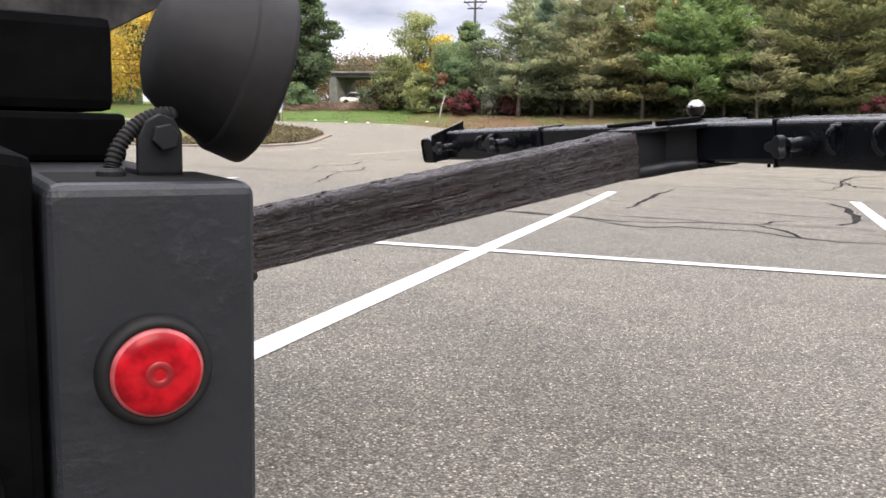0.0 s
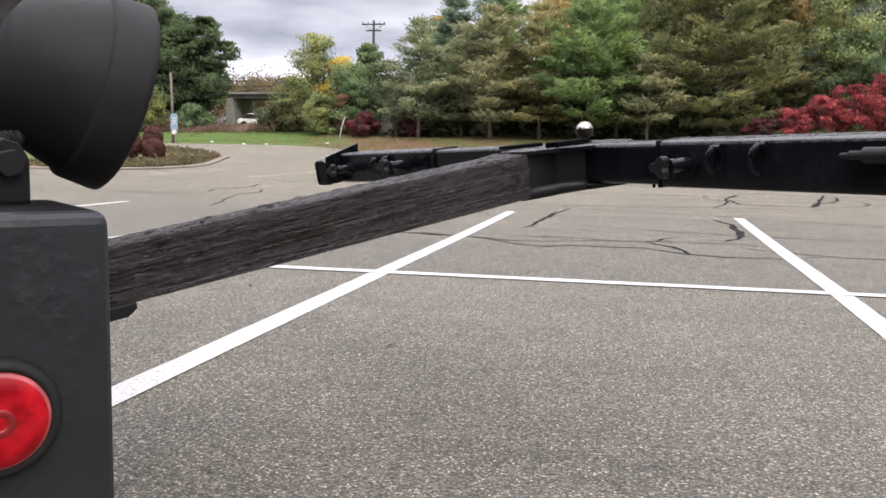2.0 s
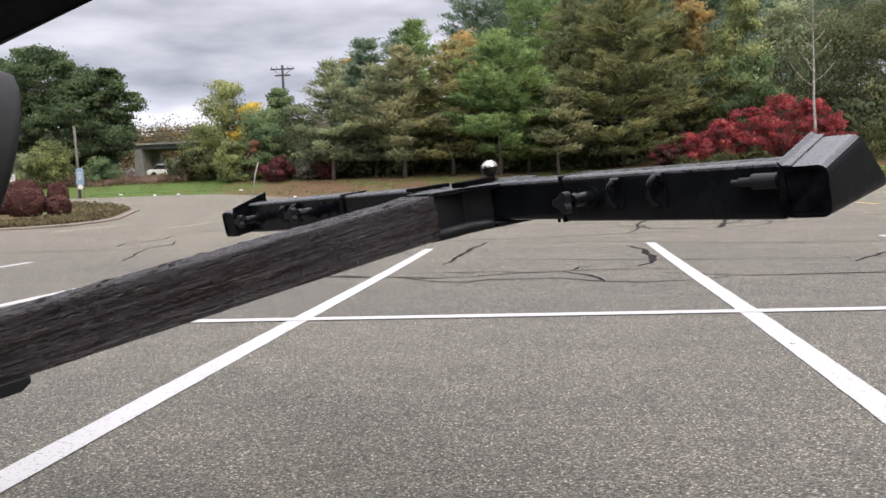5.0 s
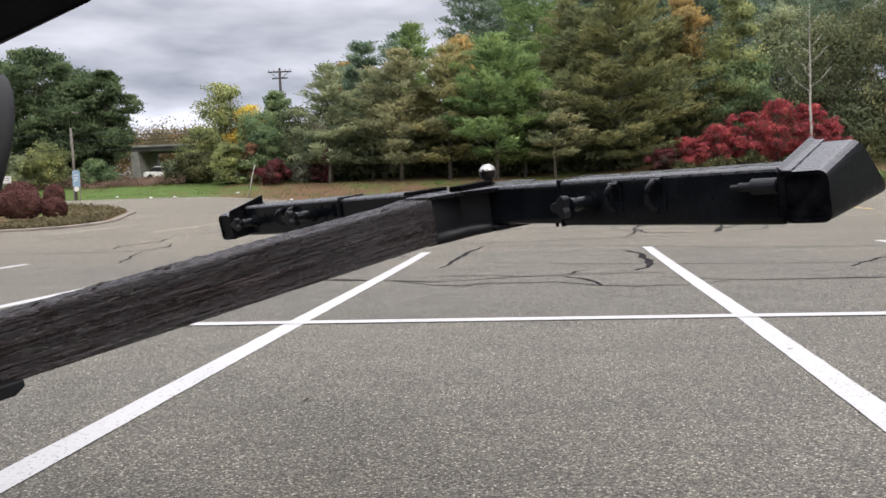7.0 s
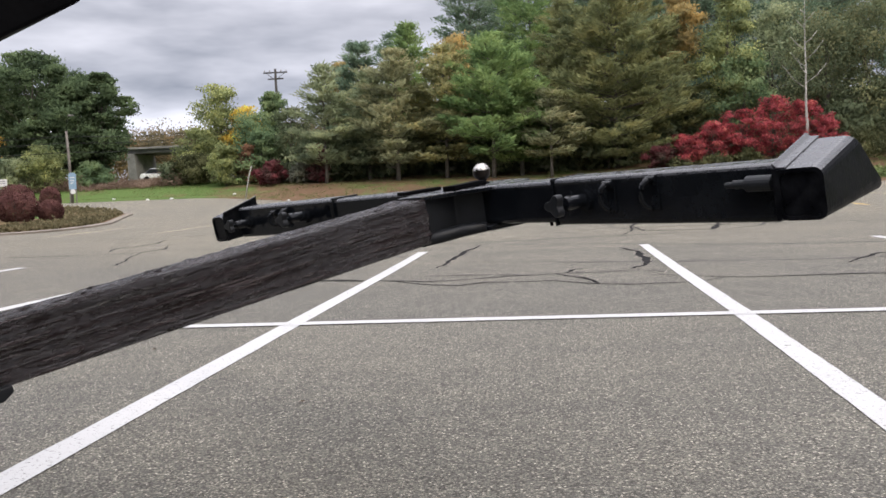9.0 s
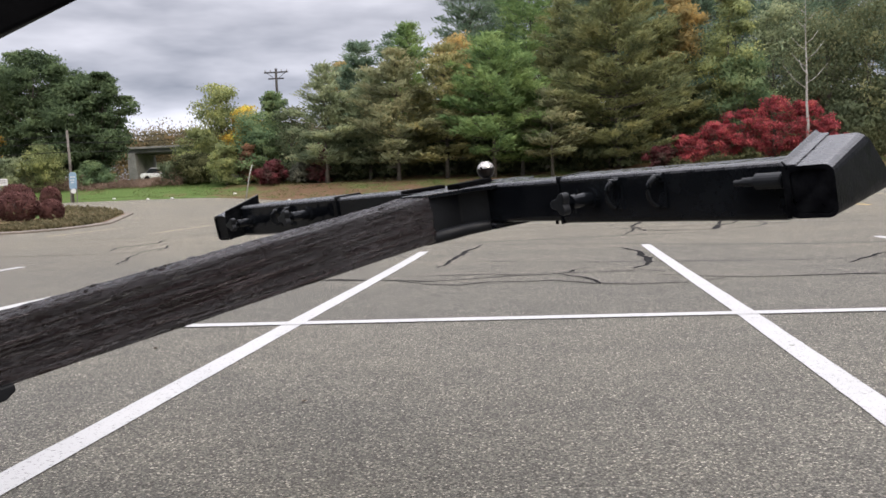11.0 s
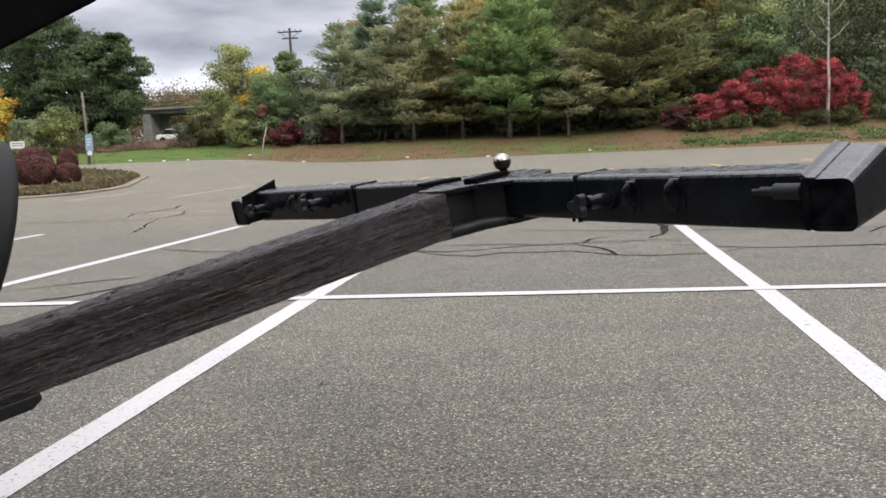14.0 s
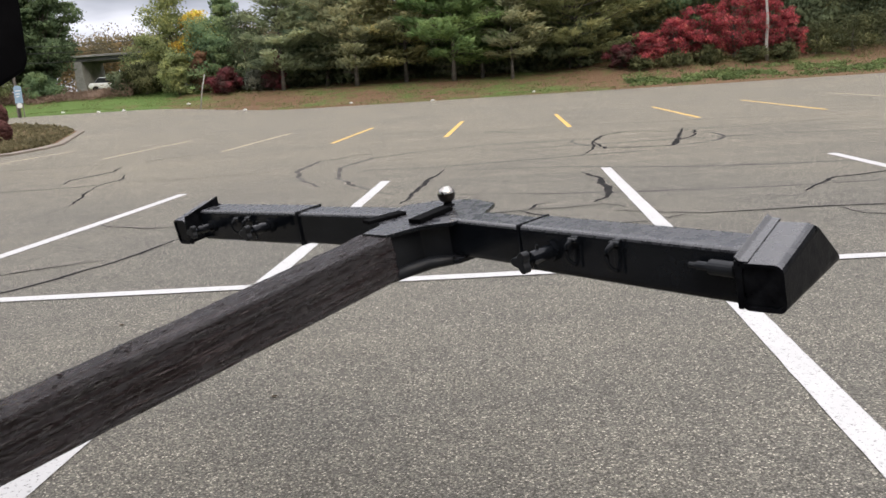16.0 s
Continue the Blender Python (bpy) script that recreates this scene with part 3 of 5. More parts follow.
def leaf_mesh(name, centres, axes, size, mat, parent, rng, droop=0.0, puffs=None, stray=0.10):
    """Many small four-sided leaves or needle tufts at the centres; axes: their long way, or None for any."""
    n = len(centres)
    if axes is None:
        axes = rng.normal(size=(n, 3))
    axes = axes / np.linalg.norm(axes, axis=1, keepdims=True)
    side = np.cross(axes, rng.normal(size=(n, 3)))
    side /= np.maximum(np.linalg.norm(side, axis=1, keepdims=True), 1e-6)
    length = size[0] * rng.uniform(0.6, 1.3, (n, 1))
    width = size[1] * rng.uniform(0.6, 1.3, (n, 1))
    bend = np.array([[0, 0, -1.0]]) * length * droop
    v = np.stack([centres - axes * length / 2, centres + side * width / 2, centres + axes * length / 2 + bend, centres - side * width / 2], 1).reshape(-1, 3)
    me = bpy.data.meshes.new(name)
    me.vertices.add(4 * n)
    me.vertices.foreach_set("co", v.astype(np.float32).ravel())
    me.loops.add(4 * n)
    me.loops.foreach_set("vertex_index", np.arange(4 * n, dtype=np.int32))
    me.polygons.add(n)
    me.polygons.foreach_set("loop_start", np.arange(0, 4 * n, 4, dtype=np.int32))
    me.polygons.foreach_set("loop_total", np.full(n, 4, dtype=np.int32))
    me.update(calc_edges=True)
    me.materials.append(mat)
    if puffs is not None:
        # leaves of a clump shade together, as a soft rounded mass
        nv = puffs / np.maximum(np.linalg.norm(puffs, axis=1, keepdims=True), 1e-6) + rng.normal(size=(n, 3)) * stray
        face = np.cross(v.reshape(n, 4, 3)[:, 2] - v.reshape(n, 4, 3)[:, 0], v.reshape(n, 4, 3)[:, 3] - v.reshape(n, 4, 3)[:, 1])
        turn = (np.sum(face * nv, axis=1) < 0)
        w = v.reshape(n, 4, 3).copy()
        w[turn] = w[turn][:, ::-1]
        me.vertices.foreach_set("co", w.astype(np.float32).ravel())
        me.update()
        nv /= np.linalg.norm(nv, axis=1, keepdims=True)
        me.normals_split_custom_set_from_vertices(np.repeat(nv, 4, axis=0).tolist())
    ob = new(name, me)
    ob.parent = parent
    return ob


def crooked(rng, a, b, sway, n=5):
    """Points from a to b that sway a little."""
    a, b = Vector(a), Vector(b)
    ln = (b - a).length
    return [a.lerp(b, k / n) + (Vector((rng.uniform(-1, 1), rng.uniform(-1, 1), rng.uniform(-0.5, 0.5))) * sway * ln if 0 < k < n else Vector()) for k in range(n + 1)]


def broadleaf(x, y, h, w, kind, label, category="tree", seed=0, leaves=9000, low=0.18, leaf=(0.30, 0.22), bark=None, lobes=9, clumps=9, flat=0.62, airy=0.0, lobe=(0.17, 0.27), out=(0.35, 0.82)):
    """A trunk whose limbs each carry a lobe of leaf clumps, so that the outline is uneven, with gaps."""
    rng, r = np.random.default_rng(seed), random.Random(seed)
    z = land_z(x, y)
    t = empty("shrub" if category == "shrub" else "tree", pose(x, y, z, 0, 0, float(rng.uniform(0, 360))), label, category)
    girth = 0.014 * h + 0.02
    # lobes spiral round an egg-shaped crown
    cs, rs = [], []
    for k in range(lobes):
        up = (k + 0.5 + rng.uniform(-0.35, 0.35)) / lobes
        ang = k * 2.4 + rng.uniform(-0.5, 0.5)
        full = math.sin(math.pi * (0.14 + 0.80 * up) ** 0.85)
        rad = w / 2 * full * rng.uniform(*out)
        size = w * rng.uniform(*lobe) * (1.15 - 0.35 * up)
        cs.append((math.cos(ang) * rad, math.sin(ang) * rad, min(h * (low + (1 - low) * up), h - size * 0.65)))
        rs.append(size)
    bm = bmesh.new()
    top = (rng.uniform(-0.04, 0.04) * w, rng.uniform(-0.04, 0.04) * w, h * 0.86)
    stem = crooked(r, (0, 0, -0.15), top, 0.018, 6)
    tube_path(bm, stem, [girth * (1.3 if k == 0 else 1.0) * (1 - 0.85 * k / 6) for k in range(7)], 8)
    for c in cs:
        f = max(0.08, min(0.92, (c[2] / h) * 0.72 - 0.06)) * 6
        i = min(5, int(f))
        p = stem[i].lerp(stem[i + 1], f - i)
        g = girth * (1 - 0.85 * f / 6)
        tube_path(bm, crooked(r, p, c, 0.06, 4), [g * 0.5, g * 0.4, g * 0.3, g * 0.2, g * 0.1], 5)
    part("trunk", bm, bark or BARK, t, smooth=True)
    per = max(8, leaves // (lobes * clumps))
    pts, puff = [], []
    for c, size in zip(cs, rs):
        for j in range(clumps):
            if rng.random() < airy:
                continue
            d = rng.normal(size=3)
            d[2] = d[2] * 0.8 + 0.25
            d /= np.linalg.norm(d)
            centre = np.array(c) + d * size * rng.uniform(0.45, 1.05) * np.array([1, 1, 0.85])
            spread = size * rng.uniform(0.26, 0.44)
            off = np.clip(rng.normal(size=(per, 3)), -1.8, 1.8) * spread * np.array([1.25, 1.25, flat])
            pts.append(centre + off)
            puff.append(off / spread * 0.55 + d * 0.65 + np.array([0, 0, 0.45]))
    pts, puff = np.concatenate(pts), np.concatenate(puff)
    keep = pts[:, 2] > 0.03 * h
    leaf_mesh("crown", pts[keep], None, leaf, FOL[kind], t, rng, puffs=puff[keep])
    return t


def conifer(x, y, h, w, kind, label, seed=0, low=0.16, density=1.0, bark=None):
    """A white pine: whorls of level boughs, each a row of flat upswept needle plumes."""
    rng, r = np.random.default_rng(seed), random.Random(seed)
    z = land_z(x, y)
    t = empty("pine_tree", pose(x, y, z, 0, 0, float(rng.uniform(0, 360))), label, "tree")
    bm = bmesh.new()
    girth = 0.011 * h + 0.045
    stem = crooked(r, (0, 0, -0.15), (0, 0, h * 0.97), 0.006, 6)
    tube_path(bm, stem, [girth * (1.25 if k == 0 else 1.0) * (1 - 0.88 * k / 6) for k in range(7)], 8)
    for k in range(6):
        zz = h * low * rng.uniform(0.35, 1.0)
        a = rng.uniform(0, 6.28)
        ln = w * rng.uniform(0.10, 0.24)
        tube_path(bm, crooked(r, (0, 0, zz), (math.cos(a) * ln, math.sin(a) * ln, zz + 0.1 * ln), 0.05, 3), [0.022, 0.018, 0.012, 0.005], 4)
    levels = max(6, int(h * (1 - low) / 0.62))
    cs, ax, pf = [], [], []
    for k in range(levels):
        f = (k + rng.uniform(0.15, 0.85)) / levels
        zz = h * (low + (1 - low) * f)
        reach = w / 2 * min(1.0, 0.66 + 1.2 * f) * (1 - f) ** 0.62 * 1.25 + 0.16
        turn = rng.uniform(0, 6.28)
        count = int(rng.integers(5, 8))
        for b in range(count):
            if rng.random() < 0.10:
                continue
            ang = turn + 6.283 * b / count + rng.uniform(-0.3, 0.3)
            ln = reach * rng.uniform(0.5, 1.18)
            rise = rng.uniform(-0.10, 0.16) + 0.42 * f
            dr = np.array([np.cos(ang), np.sin(ang), rise])
            across = np.array([-np.sin(ang), np.cos(ang), 0.0])
            if ln > 0.8:
                tube_path(bm, [Vector((0, 0, zz)), Vector(dr * ln * 0.5) + Vector((0, 0, zz - 0.02 * ln)), Vector(dr * ln * 0.95) + Vector((0, 0, zz + 0.06 * ln))], [0.030 + 0.006 * ln, 0.022, 0.006], 4, caps=False)
            plumes = max(4, int(5.5 * ln))
            per = int(18 * density)
            for q in range(plumes):
                s = 0.22 + 0.80 * ((q + rng.random()) / plumes) ** 0.85
                side = rng.uniform(-1, 1) * ln * 0.34 * (1.2 - 0.85 * s)
                c = np.array([0, 0, zz + 0.10 * ln * s * s]) + dr * ln * s + across * side + np.array([0, 0, rng.uniform(-0.06, 0.06)])
                size = rng.uniform(0.26, 0.46)
                off = np.clip(rng.normal(size=(per, 3)), -2.0, 2.0) * size * np.array([0.72, 0.72, 0.30])
                cs.append(c + off)
                pf.append(off / size * np.array([0.30, 0.30, 0.55]) + dr * 0.70 + np.array([0, 0, 0.30]))
                ax.append(dr * 0.8 + np.sign(side) * across * 0.5 + rng.normal(size=(per, 3)) * np.array([0.55, 0.55, 0.3]) + np.array([0, 0, 0.35]))
    part("trunk", bm, bark or BARK, t, smooth=True)
    leaf_mesh("crown", np.concatenate(cs), np.concatenate(ax), (0.50, 0.092), FOL[kind], t, rng, droop=0.08, puffs=np.concatenate(pf), stray=0.34)
    return t


def birch(x, y, h, seed):
    """A slender straight birch, nearly bare."""
    rng, r = np.random.default_rng(seed), random.Random(seed)
    t = empty("birch_tree", pose(x, y, land_z(x, y)), "slender pale-barked birch, nearly bare", "tree")
    bm = bmesh.new()
    stem = crooked(r, (0, 0, -0.15), (-0.1, 0, h), 0.004, 8)
    tube_path(bm, stem, [0.12 * (1 - 0.88 * k / 8) for k in range(9)], 8)
    ends = []
    for k, (f, ang, ln) in enumerate([(0.47, 180, 2.1), (0.50, 5, 1.7), (0.56, 100, 1.5), (0.60, 200, 1.3), (0.64, -20, 1.5), (0.70, 170, 1.2), (0.74, 30, 1.1), (0.79, 250, 1.0), (0.83, 190, 0.9), (0.87, 0, 0.8), (0.92, 140, 0.6)]):
        p = stem[0].lerp(stem[8], f)
        a = radians(ang + rng.uniform(-20, 20))
        q = p + Vector((math.cos(a) * ln * 0.75, math.sin(a) * ln * 0.75, ln * 0.72))
        mid = p.lerp(q, 0.5) - Vector((0, 0, 0.10 * ln))
        tube_path(bm, [p, mid, q], [0.042 * (1.1 - f * 0.6), 0.030, 0.010], 5)
        ends.append((p, q))
    part("trunk", bm, BIRCH_BARK, t, smooth=True)
    pts = []
    for p, q in ends + [(stem[6], stem[8])]:
        for _ in range(70):
            pts.append(np.array(p.lerp(q, rng.uniform(0.4, 1.15))) + np.clip(rng.normal(size=3), -1.8, 1.8) * np.array([0.42, 0.42, 0.45]))
    pts = np.array(pts)
    leaf_mesh("crown", pts, None, (0.13, 0.09), FOL["mixed"], t, rng, puffs=rng.normal(size=(len(pts), 3)) * 0.5 + np.array([[0, -0.4, 0.7]]))
    return t


OAK = "broad dark-green oak standing behind the lawn"
for k, (x, y, h, w) in enumerate([(-38.7, 64, 11.4, 9.0), (-34.2, 62, 8.4, 6.6), (-32.4, 63, 9.3, 5.6), (-42.5, 66, 10.8, 8.5), (-39.1, 70, 10.4, 10), (-46.5, 64, 11.6, 9.2), (-36.2, 66, 9.4, 7)]):
    broadleaf(x, y, h, w, "oak", OAK, seed=100 + k, leaves=27000, low=0.18, leaf=(0.24, 0.17), lobes=30, clumps=11, flat=0.42, airy=0.26, lobe=(0.09, 0.17), out=(0.35, 1.08))
for k, (x, y, h, w, kind, label) in enumerate([
        (-34.6, 58, 3.4, 3.2, "yellow_green", "yellow-green shrub at the edge of the oaks"), (-37.0, 57, 2.7, 3.2, "olive_pine", "olive shrub at the edge of the oaks"), (-31.5, 59.5, 1.8, 2.6, "fresh_green", "low green shrub beside the brush"),
        (-23.6, 61.5, 4.2, 3.6, "yellow_green", "yellow-green bush thinning out for autumn"), (-19.9, 57, 3.0, 2.4, "yellow_green", "yellow-green bush beside the lawn"), (-22.9, 58.5, 2.1, 3.4, "foot_brush", "low grey-green bush beside the lawn"), (-17.4, 58, 3.9, 3.0, "fresh_green", "green bush beside the lawn"),
        (-24.6, 58.5, 1.6, 2.2, "dark_scrub", "low dark bush beside the lawn"), (-18.6, 60, 5.2, 4.6, "fresh_green", "green bush at the wood's edge"), (-15.6, 60, 5.6, 4.6, "mixed", "mixed green and yellow bush at the wood's edge"), (-41.5, 62, 3.2, 4.4, "dark_scrub", "dark bush below the oaks"), (-38.0, 61, 2.4, 3.6, "dark_scrub", "dark bush below the oaks"), (-13.4, 58.5, 3.6, 3.6, "dark_scrub", "dark bush at the wood's edge"),
        (-15.9, 56, 1.7, 1.9, "dull_crimson", "small crimson shrub on the bank"), (-12.6, 55.5, 2.7, 1.8, "dull_crimson", "crimson shrub on the bank"), (-18.2, 57.4, 2.9, 1.5, "rust", "rust-coloured sapling on the bank"),
        (-13.9, 56.5, 1.5, 2.2, "grey_olive", "leaning grey brush on the bank")]):
    broadleaf(x, y, h, w, kind, label, "shrub", seed=200 + k, leaves=9000, low=0.08, leaf=(0.17, 0.11), lobes=14, clumps=8, airy=0.32 if kind in ("rust", "dull_crimson") else 0.12, out=(0.25, 0.95))
for k, (x, y, h, w, kind, label, low) in enumerate([
        (-21.8, 62, 7.6, 5.0, "yellow_green", "yellowing tree with an airy slender crown", 0.12), (-19.7, 61.6, 5.7, 3.2, "golden", "golden-leaved tree behind the bushes", 0.2), (-18.0, 64, 7.2, 3.6, "fresh_green", "green tree beside the utility pole", 0.2),
        (14.2, 60.2, 12.0, 3.4, "orange", "orange and green tree among pines", 0.55), (17.3, 57.6, 11.6, 4.4, "yellow_green", "tall yellow-green tree among pines", 0.25), (18.0, 57.0, 7.4, 4.6, "fresh_green", "green tree behind the red sumac", 0.12),
        (21.7, 62, 10.6, 6.0, "olive_pine", "pale olive-green tree behind the birch", 0.15), (24.9, 60, 9.6, 7.8, "mixed", "mixed green tree on the bank", 0.10), (28.1, 61, 10.6, 8.3, "mixed", "mixed green tree on the bank", 0.10), (31.5, 58, 8.9, 7.6, "mixed", "mixed green tree on the bank", 0.10),
        (-12.4, 66, 9.6, 3.2, "orange", "orange tree between dark pines", 0.3), (-2.6, 63, 10.0, 5.0, "orange", "orange-tinted tree behind pines", 0.3), (-48.2, 60, 9.6, 8.0, "golden", "bright golden tree at the edge of the lot", 0.12), (-40.9, 58.2, 5.2, 4.2, "golden", "small golden tree at the edge of the oaks", 0.15), (-53.5, 62, 8.6, 7.0, "golden", "bright golden tree at the edge of the lot", 0.12),
        (-47.5, 104, 5.8, 13.0, "distant", "hazy brown tree behind the bridge", 0.1), (-36.0, 108, 6.2, 14.0, "distant", "hazy brown tree behind the bridge", 0.1), (-45.5, 110, 6.6, 14.0, "distant", "hazy brown tree behind the bridge", 0.1),
        (-54.0, 108, 6.6, 14.0, "distant", "hazy brown tree behind the bridge", 0.1), (-29.5, 100, 6.0, 12.0, "distant", "hazy brown tree behind the bridge", 0.1), (-23.5, 96, 6.0, 12.0, "distant", "hazy brown tree behind the bushes", 0.1)]):
    broadleaf(x, y, h, w, kind, label, seed=300 + k, leaves=13000, low=low, leaf=(0.30, 0.20) if kind == "distant" else (0.20, 0.14), lobes=14, clumps=10, airy=0.1)
for k, (x, y, h, w, kind, label, low) in enumerate([
        (-11.8, 55, 8.3, 4.8, "olive_pine", "thin olive pine with a bare lower trunk", 0.20), (-10.4, 62, 10.4, 5.2, "dark_pine", "dark pine in the second row", 0.1), (-9.0, 57, 7.8, 5.2, "olive_pine", "olive pine on the bank", 0.15),
        (-6.6, 55, 9.2, 5.8, "brown_pine", "browning pine with a bare lower trunk", 0.20), (-6.4, 62, 11.2, 4.6, "green_pine", "slender green pine in the second row", 0.1), (-3.2, 56, 9.4, 6.2, "yellow_pine", "yellowing pine on the bank", 0.13),
        (-1.9, 74, 16.9, 8.6, "dark_pine", "tall dark pine with open crown", 0.3), (0.2, 54.2, 9.8, 7.6, "green_pine", "broad green white pine on the bank", 0.15), (3.5, 72, 15.8, 10.5, "green_pine", "tall green pine behind the row", 0.1),
        (4.2, 53.5, 6.0, 4.0, "brown_pine", "small thin pine with bare lower trunk", 0.28), (2.2, 56, 8.6, 6.0, "green_pine", "green pine behind the row", 0.16), (9.1, 57, 14.2, 11.0, "deep_olive_pine", "very broad olive pine on the bank", 0.05),
        (6.0, 62, 12.6, 7.8, "deep_olive_pine", "dense olive pine behind the row", 0.08), (12.9, 60, 10.0, 6.6, "deep_olive_pine", "olive pine beside the sumac", 0.06), (19.4, 76, 16.8, 10.8, "dark_pine", "tall dark pine far in the wood", 0.1),
        (30.2, 78, 17.6, 13, "dark_pine", "tall dark pine far in the wood", 0.1), (9.9, 78, 19.4, 11, "dark_pine", "tall dark pine far in the wood", 0.1), (37, 72, 15.6, 10.3, "dark_pine", "tall dark pine far in the wood", 0.1),
        (-9.0, 71, 10.9, 5.4, "dark_pine", "dark pine far in the wood", 0.1), (1.2, 82, 17.2, 10.2, "dark_pine", "tall dark pine far in the wood", 0.1), (14.5, 70, 13.5, 8.0, "dark_pine", "dark pine far in the wood", 0.1), (25, 70, 13.5, 9.0, "dark_pine", "dark pine far in the wood", 0.1), (23, 86, 20, 12, "dark_pine", "tall dark pine far in the wood", 0.1), (34, 88, 20, 13, "dark_pine", "tall dark pine far in the wood", 0.1), (14, 88, 20, 12, "dark_pine", "tall dark pine far in the wood", 0.1), (42, 82, 18, 12, "dark_pine", "tall dark pine far in the wood", 0.1)]):
    conifer(x, y, h, w, kind, label, seed=400 + k, low=low * (0.6 + 0.55 * ((k * 37) % 10) / 10), density=1.0 if y < 64 else 0.7)
for k in range(34):
    x = -13.5 + 2.75 * (k % 17) + (1.4 if k > 16 else 0)
    broadleaf(x, (58.6 if k < 17 else 63.0) + 1.4 * math.sin(k * 2.1), (2.6 if k < 17 else 3.6) + 1.1 * math.sin(k * 1.7) ** 2, 4.2, "dark_scrub", "dark undergrowth bush below the pines", "shrub", seed=500 + k, leaves=3600, low=0.06, leaf=(0.29, 0.19), lobes=8, clumps=7)
# the long bank of red sumac, and a bare pale birch in front of it
for k, (x, y, h, w) in enumerate([(11.4, 52.8, 1.5, 2.4), (13.0, 53.0, 2.0, 2.9), (14.9, 53.2, 2.7, 3.3), (16.9, 53.4, 3.5, 3.7), (19.0, 53.6, 4.2, 4.2), (21.0, 53.6, 3.9, 3.8), (22.4, 53.4, 2.8, 2.6)]):
    broadleaf(x, y, h, w, "crimson" if k > 0 else "dull_crimson", "crimson sumac thicket on the bank", "shrub", seed=540 + k, leaves=15000, low=0.10, leaf=(0.20, 0.065), lobes=46, clumps=7, flat=0.62, airy=0.52, lobe=(0.08, 0.15), out=(0.2, 1.12))
for k, (x, y, h, w) in enumerate([(12.4, 51.9, 0.7, 1.8), (15.0, 52.0, 0.8, 2.2), (16.9, 52.1, 1.1, 1.7), (19.6, 52.2, 0.8, 2.2), (21.9, 52.2, 1.1, 2.0), (24.4, 53.4, 2.0, 3.0), (26.8, 53.6, 2.4, 3.4), (29.5, 54, 2.6, 3.6)]):
    broadleaf(x, y, h, w, "foot_brush", "low green and brown brush on the bank", "shrub", seed=560 + k, leaves=4200, low=0.05, leaf=(0.15, 0.08), lobes=12, clumps=6, airy=0.2, out=(0.2, 1.05))
birch(20.75, 52.3, 10.6, 570)


# ---- the kerbed island with clipped barberry bushes ----
def topiary(x, y, z, r, tall, seed):
    rng = np.random.default_rng(seed)
    t = empty("barberry_bush", pose(x, y, z), "round clipped maroon barberry bush on the island", "shrub", "clipped barberry bushes")
    bm = bmesh.new()
    for k in range(5):
        a = k * 1.26
        tube_path(bm, [(0, 0, -0.05), (0.3 * r * math.cos(a), 0.3 * r * math.sin(a), tall * 0.4), (0.6 * r * math.cos(a), 0.6 * r * math.sin(a), tall * 0.75)], [0.025, 0.018, 0.008], 5)
    part("stem", bm, BARK, t)
    n = 5200
    d = rng.normal(size=(n, 3))
    d /= np.linalg.norm(d, axis=1, keepdims=True)
    p = d * rng.uniform(0.72, 1.03, (n, 1)) * np.array([[r, r, tall / 2]]) + np.array([[0, 0, tall / 2]])
    leaf_mesh("crown", p, None, (0.075, 0.055), FOL["maroon"], t, rng, puffs=d + np.array([[0, 0, 0.25]]))
    return t


def island():
    out = [(-12.2, 14.2), (-10.9, 15.3), (-10.5, 16.5), (-10.6, 18.3), (-11.0, 20.2), (-12.3, 23.6), (-14.0, 28.2), (-16.8, 32.0), (-20.0, 35.0), (-30.0, 36.0), (-34.0, 24.0), (-30.0, 18.0), (-22.0, 14.0), (-15.0, 13.6)]
    cx, cy = -21.0, 23.5
    bm = bmesh.new()
    ring = []
    for f, up in ((1.0, -0.05), (1.0, 0.05), (0.988, 0.065), (0.975, 0.065), (0.970, 0.03)):
        ring.append([bm.verts.new((cx + (x - cx) * f, cy + (y - cy) * f, lot_z(x, y) + up)) for x, y in out])
    n = len(out)
    for a, b in zip(ring, ring[1:]):
        for k in range(n):
            bm.faces.new((a[k], a[(k + 1) % n], b[(k + 1) % n], b[k]))
    tagged(part("kerb", bm, KERB_STONE), "low concrete kerb round the planted island", "kerb", kind="structure")
    bm = bmesh.new()
    rim = [bm.verts.new((cx + (x - cx) * 0.967, cy + (y - cy) * 0.967, lot_z(x, y) + 0.035)) for x, y in out]
    mid = bm.verts.new((cx, cy, lot_z(cx, cy) + 0.10))
    for k in range(n):
        bm.faces.new((rim[k], rim[(k + 1) % n], mid))
    tagged(part("island_soil", bm, GRASS), "brown mulch and thin grass on the island", "soil", kind="structure")
    rng = np.random.default_rng(5)
    pts = []
    for _ in range(16000):
        k = int(rng.integers(0, n))
        a, b = np.array(out[k]), np.array(out[(k + 1) % n])
        q = a + (b - a) * rng.random()
        f = 1 - abs(rng.normal()) * 0.09 - 0.045
        x, y = cx + (q[0] - cx) * f, cy + (q[1] - cy) * f
        pts.append((x, y, lot_z(x, y) + 0.05 + abs(rng.normal()) * 0.050 * (1.0 + 0.8 * noise.noise((x * 0.9, y * 0.9, 2.0)))))
    tagged(leaf_mesh("ground_cover", np.array(pts), None, (0.16, 0.09), FOL["cover"], None, rng), "low straggling ground cover along the kerb", "plants", kind="stuff")


